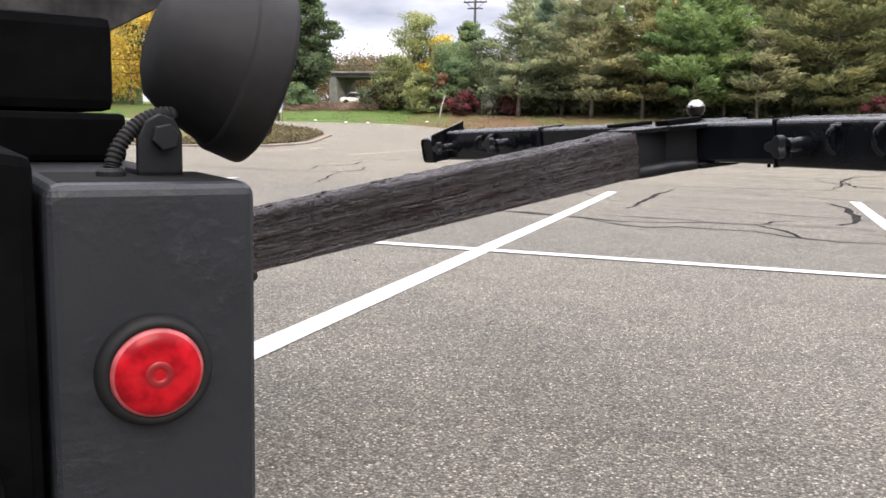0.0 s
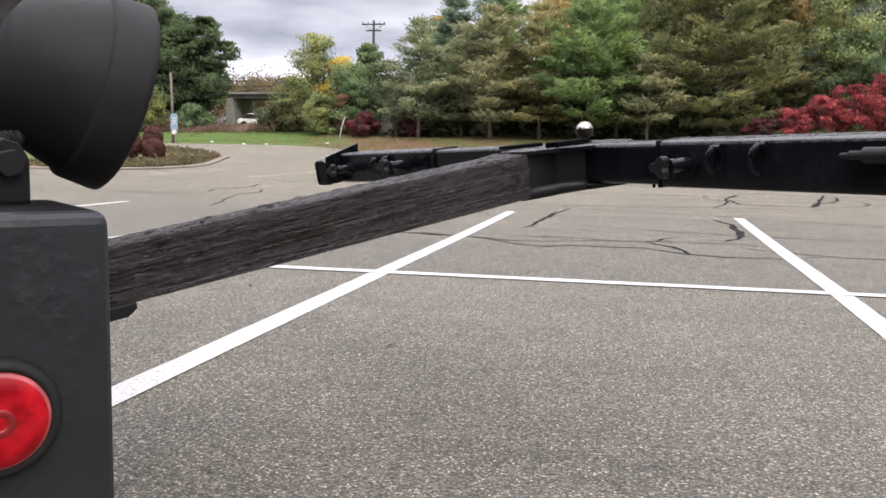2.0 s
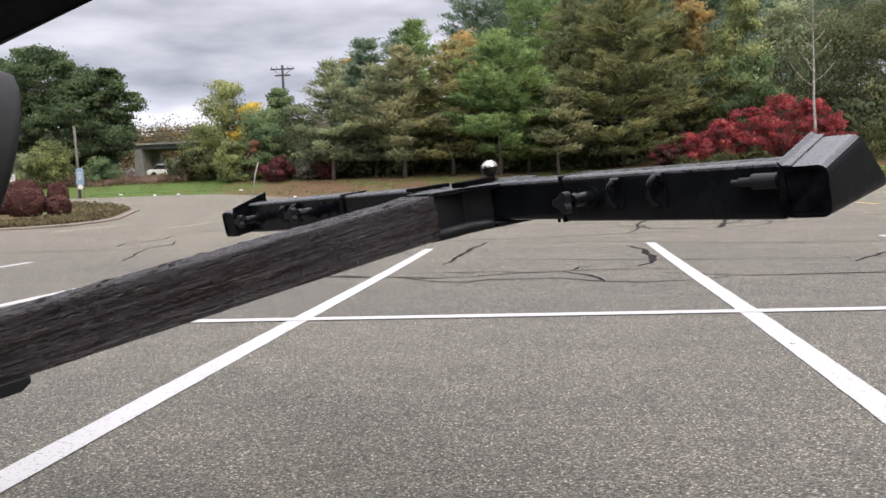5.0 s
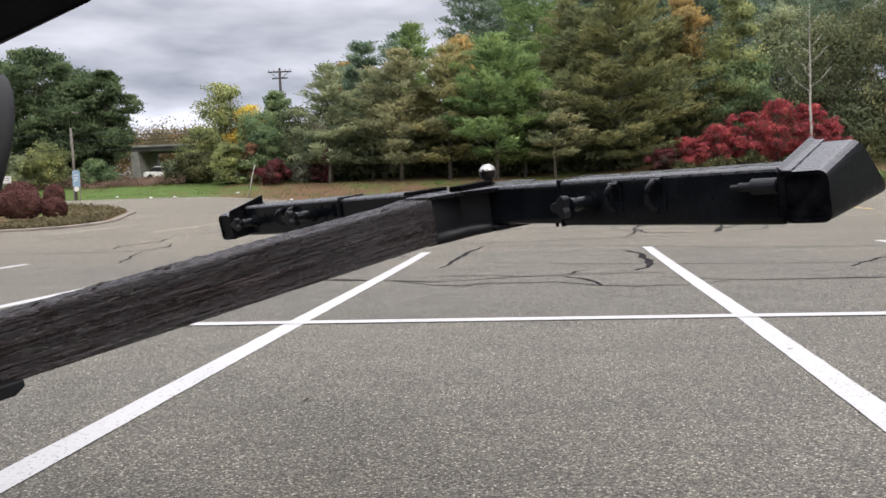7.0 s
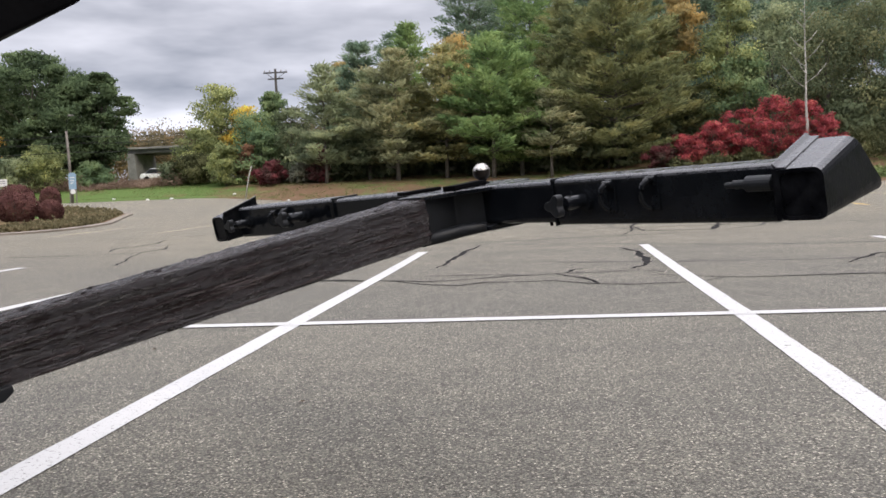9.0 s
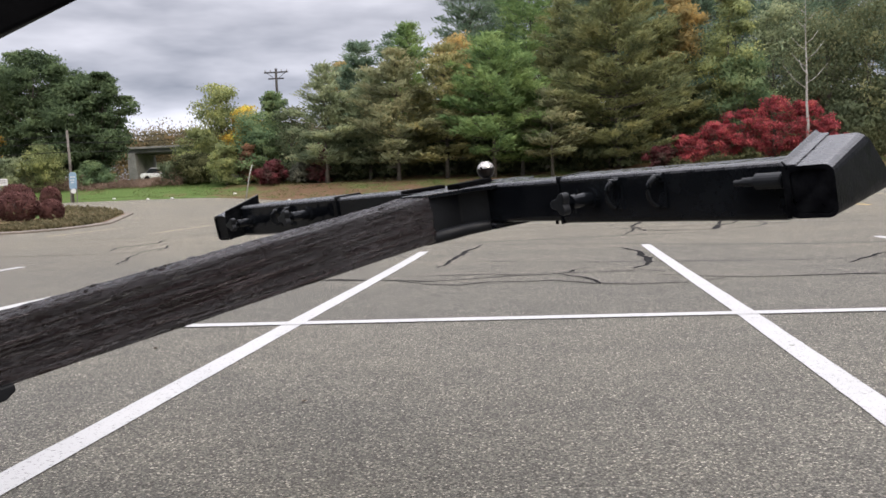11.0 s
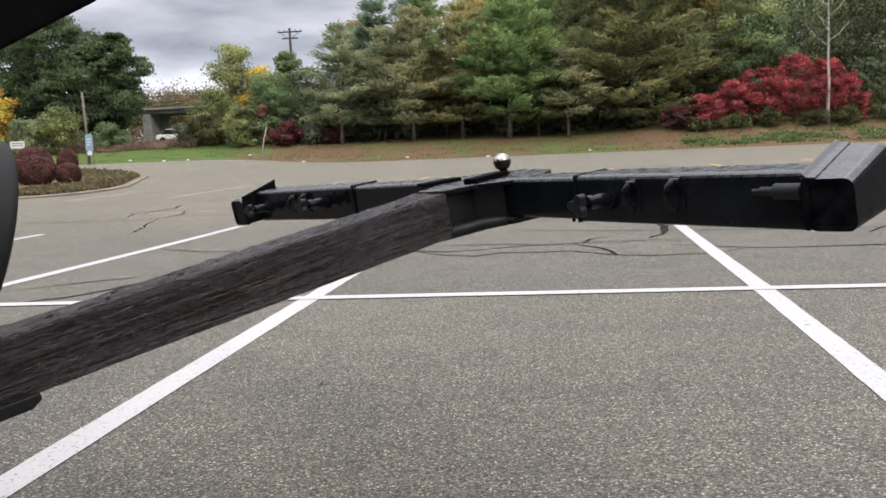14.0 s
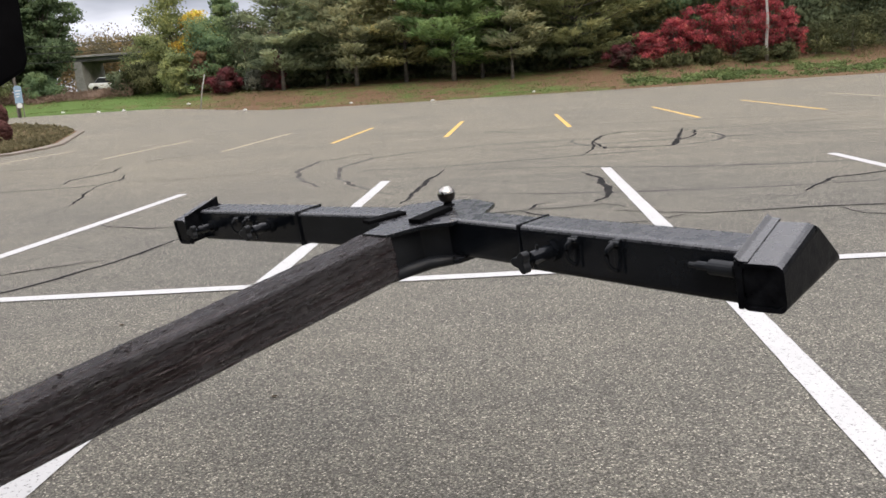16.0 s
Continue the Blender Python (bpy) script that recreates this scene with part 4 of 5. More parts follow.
island()
for k, (x, y, r, tall) in enumerate([(-15.3, 22.3, 0.72, 1.06), (-14.3, 22.6, 0.42, 0.78), (-20.5, 33.6, 0.48, 1.15), (-22.2, 33.6, 0.80, 1.35), (-17.4, 24.0, 0.60, 1.0), (-20.4, 27.0, 0.7, 1.0)]):
    topiary(x, y, lot_z(x, y) - 0.02, r, tall, 600 + k)


# ---- poles, sign, bridge and small things in the distance ----
def utility_pole(x, y, top, label):
    z = land_z(x, y)
    t = empty("utility_pole", pose(x, y, z), label, "utility pole")
    bm = bmesh.new()
    tube_path(bm, [(0, 0, -0.2), (0.03, 0, top * 0.5), (0.0, 0, top)], [0.17, 0.14, 0.11], 10)
    part("pole", bm, DARK_WOOD, t, smooth=True)
    for dz, half in ((0.35, 1.15), (0.95, 0.75)):
        bm = bmesh.new()
        box(bm, (-half, -0.06, top - dz - 0.06), (half, 0.06, top - dz + 0.06), 0.01)
        part("crossarm", bm, DARK_WOOD, t)
    for dx in (-1.05, -0.55, 0.55, 1.05):
        bm = bmesh.new()
        lathe(bm, [(0.0, 0.0), (0.05, 0.0), (0.03, 0.06), (0.055, 0.1), (0.03, 0.16), (0.0, 0.2)], 8, Matrix.Translation((dx, 0, top - 0.29)))
        part("insulator", bm, CONCRETE, t)
    for s in (-1, 1):
        bm = bmesh.new()
        tube_path(bm, [(s * 0.9, 0, top - 0.38), (s * 0.1, 0, top - 1.0)], 0.025, 6)
        part("brace", bm, DARK_WOOD, t)
    return t


utility_pole(-20.7, 75.0, 10.4, "tall wooden utility pole with two crossarms above the trees")


def light_pole(x, y, top):
    z = land_z(x, y)
    t = empty("light_pole", pose(x, y, z), "plain wooden pole with a small area lamp", "lamp post")
    bm = bmesh.new()
    tube_path(bm, [(0.05, 0, -0.2), (0.0, 0, top * 0.5), (-0.08, 0, top)], [0.105, 0.09, 0.08], 10)
    part("pole", bm, POLE_WOOD, t, smooth=True)
    bm = bmesh.new()
    tube_path(bm, [(-0.08, 0, top - 0.1), (0.0, 0, top + 0.75), (0.22, 0, top + 1.05)], 0.025, 6)
    part("arm", bm, DEEP_BLACK, t)
    bm = bmesh.new()
    box(bm, (0.15, -0.1, top + 1.0), (0.5, 0.1, top + 1.1), 0.03)
    part("lamp_head", bm, CONCRETE, t)
    return t


light_pole(-28.8, 51.0, 4.95)


def wire(a, b, sag, label="thin black overhead wire"):
    bm = bmesh.new()
    a, b = Vector(a), Vector(b)
    tube_path(bm, [a.lerp(b, k / 12) - Vector((0, 0, sag * 4 * (k / 12) * (1 - k / 12))) for k in range(13)], 0.016, 4)
    return tagged(part("overhead_wire", bm, RUBBER), label, "wire", "overhead wires")


for dz in (0.0, 0.45, 1.1):
    wire((-28.85, 51.0, 5.6 - dz), (-75, 62, 7.4 - dz), 0.5)
    wire((-28.85, 51.0, 5.6 - dz), (-20.7, 75, 8.6 - dz), 0.6)


def blue_sign(x, y):
    z = land_z(x, y)
    t = empty("sign", pose(x, y, z, 0, 0, 18), "small blue sign with a white round badge on two posts", "sign")
    blue = plain("blue_sign_paint", (0.20, 0.31, 0.41), (0.26, 0.38, 0.48), 0.5)
    white = plain("white_sign_paint", (0.62, 0.62, 0.60), (0.72, 0.72, 0.70), 0.5)
    bm = bmesh.new()
    prism(bm, [(-0.24, 0.95), (0.24, 0.95), (0.24, 1.95), (0.14, 2.08), (-0.14, 2.08), (-0.24, 1.95)], 1, -0.02, 0.02, 0.006)
    part("panel", bm, blue, t)
    bm = bmesh.new()
    lathe(bm, [(0, 0), (0.17, 0.0), (0.17, 0.02), (0, 0.02)], 20, Matrix.Translation((0, -0.025, 0.80)) @ pose(0, 0, 0, 90, 0, 0))
    part("badge", bm, white, t, "white round badge")
    for s in (-0.2, 0.2):
        bm = bmesh.new()
        box(bm, (s - 0.03, 0.02, -0.2), (s + 0.03, 0.08, 1.9), 0.005)
        part("post", bm, POLE_WOOD, t)
    for k, zz in enumerate((1.75, 1.55, 1.38)):
        bm = bmesh.new()
        box(bm, (-0.15, -0.026, zz - 0.03), (0.15 - 0.05 * k, -0.021, zz + 0.03))
        part("lettering_bar", bm, white, t)
    return t


blue_sign(-28.3, 50.3)


def white_sign(x, y):
    t = empty("sign", pose(x, y, lot_z(x, y), 0, 0, 30), "small white rectangular sign on a thin post", "sign")
    white = plain("dull_white_sign_paint", (0.55, 0.55, 0.54), (0.66, 0.66, 0.64), 0.5)
    grey = plain("grey_sign_print", (0.20, 0.20, 0.20), (0.28, 0.28, 0.28), 0.6)
    bm = bmesh.new()
    box(bm, (-0.38, -0.015, 1.28), (0.38, 0.015, 1.70), 0.006)
    part("panel", bm, white, t)
    bm = bmesh.new()
    box(bm, (-0.03, 0.015, -0.2), (0.03, 0.07, 1.66), 0.005)
    part("post", bm, POLE_WOOD, t)
    for zz in (1.58, 1.46):
        bm = bmesh.new()
        box(bm, (-0.28, -0.020, zz - 0.025), (0.28, -0.0155, zz + 0.025))
        part("lettering_bar", bm, grey, t)


white_sign(-28.25, 42.0)


def bridge():
    x, y = -40.2, 95.0
    z = land_z(x, y)
    t = empty("road_bridge", pose(x, y, z, 0, 0, -4), "grey concrete road bridge with a pale parapet behind trees", "bridge")
    bm = bmesh.new()
    box(bm, (-4.0, -2.0, 3.35), (14.0, 3.0, 3.85), 0.03)
    part("deck", bm, plain("dark_girder", (0.05, 0.05, 0.05), (0.09, 0.088, 0.085), 0.8, 0.6), t)
    bm = bmesh.new()
    box(bm, (-4.2, -2.35, 3.85), (14.0, -2.0, 4.08), 0.03)
    part("parapet", bm, CONCRETE, t)
    bm = bmesh.new()
    prism(bm, [(-3.9, -0.6), (-2.6, -0.6), (-3.0, 3.35), (-3.9, 3.35)], 1, -2.2, 3.0, 0.03)
    part("abutment", bm, CONCRETE, t)
    bm = bmesh.new()
    box(bm, (7.5, -1.5, -0.6), (9.0, 2.6, 3.35), 0.05)
    part("pier", bm, CONCRETE, t)
    roof = empty("house", pose(-40.5, 112, land_z(-40.5, 112)), "pale house roof seen above the bridge", "house")
    bm = bmesh.new()
    prism(bm, [(-3.2, 5.4), (3.2, 5.4), (2.2, 6.6), (-2.2, 6.6)], 1, -3, 3, 0.05)
    part("roof", bm, plain("pale_shingle", (0.26, 0.28, 0.31), (0.36, 0.38, 0.41), 0.8, 1.0), roof)
    bm = bmesh.new()
    box(bm, (-3.0, -2.8, -0.5), (3.0, 2.8, 5.4))
    part("wall", bm, CONCRETE, roof)


bridge()


def white_car():
    x, y = -35.4, 82.0
    t = empty("car", pose(x, y, land_z(x, y), 0, 0, 8), "small white car parked below the bridge", "car")
    paint = plain("white_car_paint", (0.70, 0.70, 0.70), (0.78, 0.78, 0.78), 0.25, 2.0, bumpy=0.0)
    bm = bmesh.new()
    prism(bm, [(-2.1, 0.35), (2.1, 0.35), (2.1, 0.72), (1.25, 0.86), (-1.9, 0.92), (-2.1, 0.7)], 1, -0.85, 0.85, 0.09)
    part("body", bm, paint, t)
    bm = bmesh.new()
    prism(bm, [(-1.55, 0.9), (0.95, 0.86), (0.35, 1.38), (-1.05, 1.42)], 1, -0.72, 0.72, 0.07)
    part("cabin", bm, plain("dark_car_glass", (0.02, 0.022, 0.025), (0.04, 0.042, 0.045), 0.1), t)
    bm = bmesh.new()
    box(bm, (-1.0, -0.66, 1.36), (0.35, 0.66, 1.46), 0.03)
    part("roof", bm, paint, t)
    for wx in (-1.35, 1.3):
        for wy in (-0.8, 0.8):
            bm = bmesh.new()
            rod(bm, (wx, wy - 0.1, 0.32), (wx, wy + 0.1, 0.32), 0.32, n=20, bevel=0.03)
            part("wheel", bm, RUBBER, t)


white_car()
bm = bmesh.new()
tube_path(bm, [(-16.35, 50.2, land_z(-16.35, 50.2) - 0.2), (-16.05, 50.2, 2.2), (-15.8, 50.2, 3.05)], [0.045, 0.04, 0.03], 8)
tagged(part("leaning_stake", bm, BIRCH_BARK, smooth=True), "pale bare stake leaning on the bank", "stake")


def brush_slope():
    """Dry brush on the slope below the oaks."""
    rng = np.random.default_rng(31)
    n = 16000
    x = rng.uniform(-37, -23.5, n)
    y = 57.0 + rng.uniform(0, 9, n)
    lump = np.array([noise.noise((a * 0.7, b * 0.7, 3.0)) for a, b in zip(x, y)])
    z = np.array([land_z(a, b) for a, b in zip(x, y)]) + 0.1 + np.abs(rng.normal(size=n)) * (0.35 + 0.35 * lump) * np.where((x > -31.5) & (x < -26), 0.35, 1.0)
    tagged(leaf_mesh("dry_brush", np.stack([x, y, z], 1), None, (0.36, 0.07), FOL["dry"], None, rng), "dry brown brush and vines on the slope", "brush", kind="stuff")
    n = 26000
    x = rng.uniform(-30, 34, n)
    d = rng.uniform(0.05, 11, n)
    y = np.array([edge_y(a) for a in x]) + d
    keep = np.array([noise.noise((a * 0.45, b * 0.8, 9.0)) > -0.05 for a, b in zip(x, y)])
    x, y = x[keep], y[keep]
    z = np.array([land_z(a, b) for a, b in zip(x, y)]) + 0.05
    ax = rng.normal(size=(len(x), 3)) * np.array([0.5, 0.5, 0.2]) + np.array([0, 0, 1.0])
    tagged(leaf_mesh("grass_tufts", np.stack([x, y, z], 1), ax, (0.13, 0.035), foliage("lawn_grass", [(0.060, 0.074, 0.026), (0.092, 0.108, 0.036), (0.130, 0.118, 0.056)], 0.3), None, rng), "thin grass and weeds on the bank", "grass", kind="stuff")
    n = 1500
    x = rng.uniform(-16, 30, n)
    y = np.array([edge_y(a) for a in x]) + rng.uniform(-0.6, 9, n)
    z = np.array([land_z(a, b) for a, b in zip(x, y)]) + 0.03
    tagged(leaf_mesh("fallen_leaves", np.stack([x, y, z], 1), rng.normal(size=(n, 3)) * np.array([1, 1, 0.15]), (0.09, 0.07), FOL["dry"], None, rng), "fallen brown leaves scattered on the bank", "leaves", kind="stuff")

    # a ragged band of green weeds in the bare bank
    n = 14000
    x = rng.uniform(11, 34, n)
    d = 2.0 + rng.normal(size=n) * 0.75 + 0.04 * (x - 11)
    keep = np.array([noise.noise((a * 0.55, b * 1.1, 21.0)) > -0.06 for a, b in zip(x, d)]) & (d > 0.5)
    x, d = x[keep], d[keep]
    y = np.array([edge_y(a) for a in x]) + d
    z = np.array([land_z(a, b) for a, b in zip(x, y)]) + np.abs(rng.normal(size=len(x))) * 0.09
    tagged(leaf_mesh("weeds", np.stack([x, y, z], 1), None, (0.20, 0.11), foliage("bank_weeds", [(0.044, 0.058, 0.022), (0.078, 0.102, 0.034), (0.122, 0.145, 0.052)], 0.6), None, rng, puffs=rng.normal(size=(len(x), 3)) * 0.4 + np.array([[0, -0.3, 0.8]])), "band of low green weeds along the bare bank", "weeds", kind="stuff")


brush_slope()


def wood_floor():
    """Dark scrub that fills the slope behind the pines."""
    rng = np.random.default_rng(77)
    n = 60000
    x = rng.uniform(-15, 45, n)
    y = 57.5 + rng.uniform(0, 1, n) ** 1.5 * 32
    z = np.array([land_z(a, b) for a, b in zip(x, y)]) + np.abs(rng.normal(size=n)) * 0.55
    tagged(leaf_mesh("undergrowth", np.stack([x, y, z], 1), None, (0.36, 0.24), FOL["dark_scrub"], None, rng, puffs=rng.normal(size=(n, 3)) * 0.5 + np.array([[0, -0.3, 0.8]])), "dark scrub covering the slope below the pines", "undergrowth", kind="stuff")


wood_floor()


def reflection_woods():
    """Unseen woods round the rest of the lot, added to darken reflections."""
    verts, faces, n = [], [], 150
    for k in range(n + 1):
        a = radians(128 + 292 * k / n)
        r = 82 + 4 * noise.noise((k * 0.4, 0, 0))
        top = 10 + 3.5 * noise.noise((k * 0.33, 5, 0)) + 2.0 * noise.noise((k * 1.3, 9, 0))
        for rr, zz in ((r, -2.0), (r + 1.5, top * 0.6), (r + 5, top)):
            verts.append((rr * math.cos(a), rr * math.sin(a), zz))
    for k in range(n):
        for j in range(2):
            faces.append((3 * k + j, 3 * k + 3 + j, 3 * k + 4 + j, 3 * k + 1 + j))
    tagged(mesh_object("backdrop", verts, faces, FOL["oak"]), "distant unseen woods added to close the lot and darken reflections", "woods", kind="structure")


reflection_woods()
paper = plain("white_litter", (0.6, 0.6, 0.58), (0.7, 0.7, 0.68), 0.7)
rl = random.Random(3)
for k, (x, y) in enumerate([(-23.5, 51.2), (-21.9, 51.4), (-12.8, 47.9), (-6.1, 47.6), (-1.0, 46.4), (-18.0, 53.0), (-26.5, 52.4), (5.2, 48.2)]):
    bm = bmesh.new()
    bmesh.ops.create_icosphere(bm, subdivisions=2, radius=0.085)
    for v in bm.verts:
        v.co = Vector((v.co.x * 1.5, v.co.y, v.co.z * 0.7)) * (1 + 0.35 * noise.noise(v.co * 14 + Vector((k, 0, 0))))
    ob = tagged(part("litter", bm, paper), "crumpled scrap of white litter on the ground", "litter", "scraps of litter")
    ob.location = (x, y, land_z(x, y) + 0.045)


# ---- small things lying on the tarmac near the lift ----
LEAF_BROWN = plain("dead_leaf_brown", (0.055, 0.036, 0.022), (0.13, 0.085, 0.045), 0.8, 40.0, fine=120.0)
for k, (x, y, size, turn) in enumerate([(2.62, -1.05, 0.011, 20), (3.08, -1.62, 0.012, 70), (0.55, -1.95, 0.009, 200), (-0.55, -0.75, 0.012, 310)]):
    bm = bmesh.new()
    n = 9
    rim = []
    for j in range(n):
        a = 2 * math.pi * j / n
        r = size * (1.0 + 0.35 * math.cos(3 * a + k)) * (1.25 if j == 0 else 1.0)
        rim.append(bm.verts.new((r * math.cos(a) * 1.4, r * math.sin(a), 0.004 + 0.25 * size * abs(math.sin(2 * a + k)))))
    mid = bm.verts.new((0, 0, 0.002))
    for j in range(n):
        bm.faces.new((rim[j], rim[(j + 1) % n], mid))
    bmesh.ops.solidify(bm, geom=bm.faces[:], thickness=0.0012)
    ob = tagged(part("fallen_leaf", bm, paper if k == 0 else LEAF_BROWN), "pale curled scrap lying on the tarmac" if k == 0 else "curled dead brown leaf lying on the tarmac", "leaf", "leaves on the tarmac")
    ob.matrix_world = pose(x, y, lot_z(x, y) + 0.001, 0, 0, turn)


# ---- the wheel lift behind the truck ----
# ball's lower half: brown grease with the dark reflection put into its colour
DARK_BALL_FILM = plain("dark_ball_film", (0.006, 0.004, 0.003), (0.016, 0.011, 0.008), 0.3, 60.0, fine=200.0, gloss=0.3)
LIFT = pose(1.282, -2.610, 0.830, -1.88, -6.5, 47.3)
lift = empty("wheel_lift", LIFT, "black steel wheel lift with greased boom and crossbar behind the truck", "wheel lift")


def round_rect(w, h, r, n=4):
    out = []
    for cx, cy, a0 in ((w / 2 - r, h / 2 - r, 0), (-w / 2 + r, h / 2 - r, 90), (-w / 2 + r, -h / 2 + r, 180), (w / 2 - r, -h / 2 + r, 270)):
        out += [(cx + r * math.cos(radians(a0 + 90 * k / n)), cy + r * math.sin(radians(a0 + 90 * k / n))) for k in range(n + 1)]
    return out


def lumpy_boom():
    """The greased inner boom: streaks and lumps along a square tube."""
    length, w, h = 1.70, 0.115, 0.120
    prof = []
    base = round_rect(w, h, 0.007, 3)
    for a, b in zip(base, base[1:] + base[:1]):
        d = math.dist(a, b)
        n = max(1, int(d / 0.0024))
        prof += [(a[0] + (b[0] - a[0]) * k / n, a[1] + (b[1] - a[1]) * k / n) for k in range(n)]
    nx = 250
    rows = []
    for i in range(nx + 1):
        f = i / nx
        x = -length * f
        row = []
        for y, z in prof:
            ridge = 1.0 - abs(noise.noise((x * 3.0, y * 85.0, z * 85.0 + 7))) * 2.4
            streak = ridge * 0.0020 - 0.0013 + noise.noise((x * 5.0, y * 150.0, z * 150.0)) * 0.0012
            lump = max(0.0, noise.noise((x * 14.0 + 3, y * 60.0, z * 90.0)) - 0.25) * 0.006
            heavy = max(0.0, noise.noise((x * 45.0, y * 90.0, z * 90.0 + 4))) * 0.0022 * (1.0 + 1.6 * math.exp(x / 0.10))
            grow = (streak + lump + heavy * 0.7)
            if z > h / 2 - 0.012:
                grow += max(0.0, noise.noise((x * 26.0 + 8, y * 60.0, 2.0)) - 0.28) * 0.011
            if z < -h / 6:
                grow *= 0.35
            r = math.hypot(y, z)
            ragged = 0.006 * noise.noise((y * 40, z * 40, 1.0)) if i == 0 else 0
            row.append((x + ragged, y * (1 + grow / r), z * (1 + grow / r)))
        rows.append(row)
    n = len(prof)
    verts = [v for row in rows for v in row]
    faces = [(i * n + k, i * n + (k + 1) % n, (i + 1) * n + (k + 1) % n, (i + 1) * n + k) for i in range(nx) for k in range(n)]
    faces.append(tuple(range(n))[::-1])
    ob = mesh_object("boom", verts, faces, GREASE, lift, smooth=True)
    ob.matrix_local = Matrix.Translation((-0.288, -0.012, -0.100)) @ pose(0, 0, 0, 0, -3.6, 0.4)
    coat_top(ob, SKYLIT_GREASE, 0.8)
    tagged(ob, "square boom thickly smeared with brown-black grease")
    return ob


lumpy_boom()
BOOM = Matrix.Translation((-0.288, -0.012, -0.100)) @ pose(0, 0, 0, 0, -3.6, 0.4)
# grease scraped up into crumbs on the boom's top
rb = random.Random(12)
for k in range(14):
    bm = bmesh.new()
    bmesh.ops.create_icosphere(bm, subdivisions=3, radius=rb.uniform(0.0022, 0.0042))
    at = Vector((-0.70 + rb.gauss(0, 0.022) if k < 9 else rb.uniform(-1.0, -0.1), rb.uniform(-0.010, 0.035) if k < 9 else rb.uniform(-0.05, 0.05), 0.0625))
    for v in bm.verts:
        v.co = Vector((v.co.x * 1.9, v.co.y * 1.2, v.co.z * 0.75)) * (1 + 0.9 * noise.noise(v.co * 190 + Vector((k, 0, 0))))
        v.co += at
    g = part("grease_crumb", bm, GREASE, lift, smooth=True)
    g.matrix_local = BOOM
bm = bmesh.new()
box(bm, (-2.3, -0.074, -0.071), (-1.42, 0.074, 0.071), 0.010)
s = part("outer_boom", bm, MATT_BLACK, lift)
s.matrix_local = BOOM
bm = bmesh.new()
prism(bm, [(-1.40, -0.082), (-1.075, -0.082), (-1.055, -0.070), (-1.055, -0.056), (-1.40, -0.056)], 1, -0.068, 0.066, 0.004)
s = part("lug", bm, MATT_BLACK, lift)
s.matrix_local = BOOM


def pivot_head():
    top = [(-0.30, -0.062), (-0.20, -0.095), (-0.155, -0.165), (-0.05, -0.185), (0.045, -0.14), (0.085, -0.03), (0.065, 0.09), (0.0, 0.17), (-0.11, 0.185), (-0.17, 0.12), (-0.22, 0.055), (-0.30, 0.032)]
    for name, lo, hi in (("top_plate", -0.046, -0.034), ("bottom_plate", -0.150, -0.136)):
        bm = bmesh.new()
        prism(bm, top, 2, lo, hi, 0.003)
        coat_top(part(name, bm, GLOSS_BLACK, lift), SKY_SHEEN_BLACK)
    bm = bmesh.new()
    prism(bm, [(-0.31, -0.050), (-0.18, -0.062), (-0.12, -0.13), (0.02, -0.11), (0.05, 0), (0.0, 0.12), (-0.13, 0.13), (-0.20, 0.03), (-0.31, 0.020)], 2, -0.138, -0.044, 0.004)
    part("neck", bm, MATT_BLACK, lift)
    bm = bmesh.new()
    tube_path(bm, [(-0.305, -0.050, -0.150), (-0.24, -0.066, -0.146), (-0.19, -0.095, -0.141), (-0.158, -0.150, -0.138)], [0.016, 0.018, 0.017, 0.013], 10)
    part("guide_roll", bm, MATT_BLACK, lift, smooth=True)
    for lo, hi, turn in (((-0.20, -0.055, -0.034), (-0.055, -0.012, -0.020), 8), ((-0.24, 0.03, -0.034), (-0.12, 0.075, -0.024), -16)):
        bm = bmesh.new()
        box(bm, lo, hi, 0.003, m=pose(0, 0, 0, 0, 0, turn))
        part("wear_plate", bm, DEEP_BLACK, lift, "grimy raised plate")
    bm = bmesh.new()
    lathe(bm, [(0.010, -0.022), (0.0135, -0.0205), (0.019, -0.0175), (0.0235, -0.0095), (0.0254, 0.0), (0.0235, 0.0097), (0.019, 0.0165), (0.0115, 0.0222), (0.0105, 0.0236), (0, 0.0236)], 32)
    ball = part("tow_ball", bm, STEEL, lift, "shiny worn steel tow ball", smooth=True)
    bm = bmesh.new()
    lathe(bm, [(0.0103, -0.0222), (0.0138, -0.0208), (0.0194, -0.0177), (0.0239, -0.0095), (0.0258, 0.0010), (0.0253, 0.0045)], 32)
    part("dark_ball_film", bm, DARK_BALL_FILM, ball, "brown grease on the ball's underside, dark reflection in its colour", smooth=True)
    bm = bmesh.new()
    lathe(bm, [(0, -0.036), (0.020, -0.036), (0.019, -0.032), (0.0125, -0.030), (0.0120, -0.022), (0.0125, -0.017), (0, -0.017)], 28)
    part("ball_shank", bm, DEEP_BLACK, lift, smooth=True)


pivot_head()


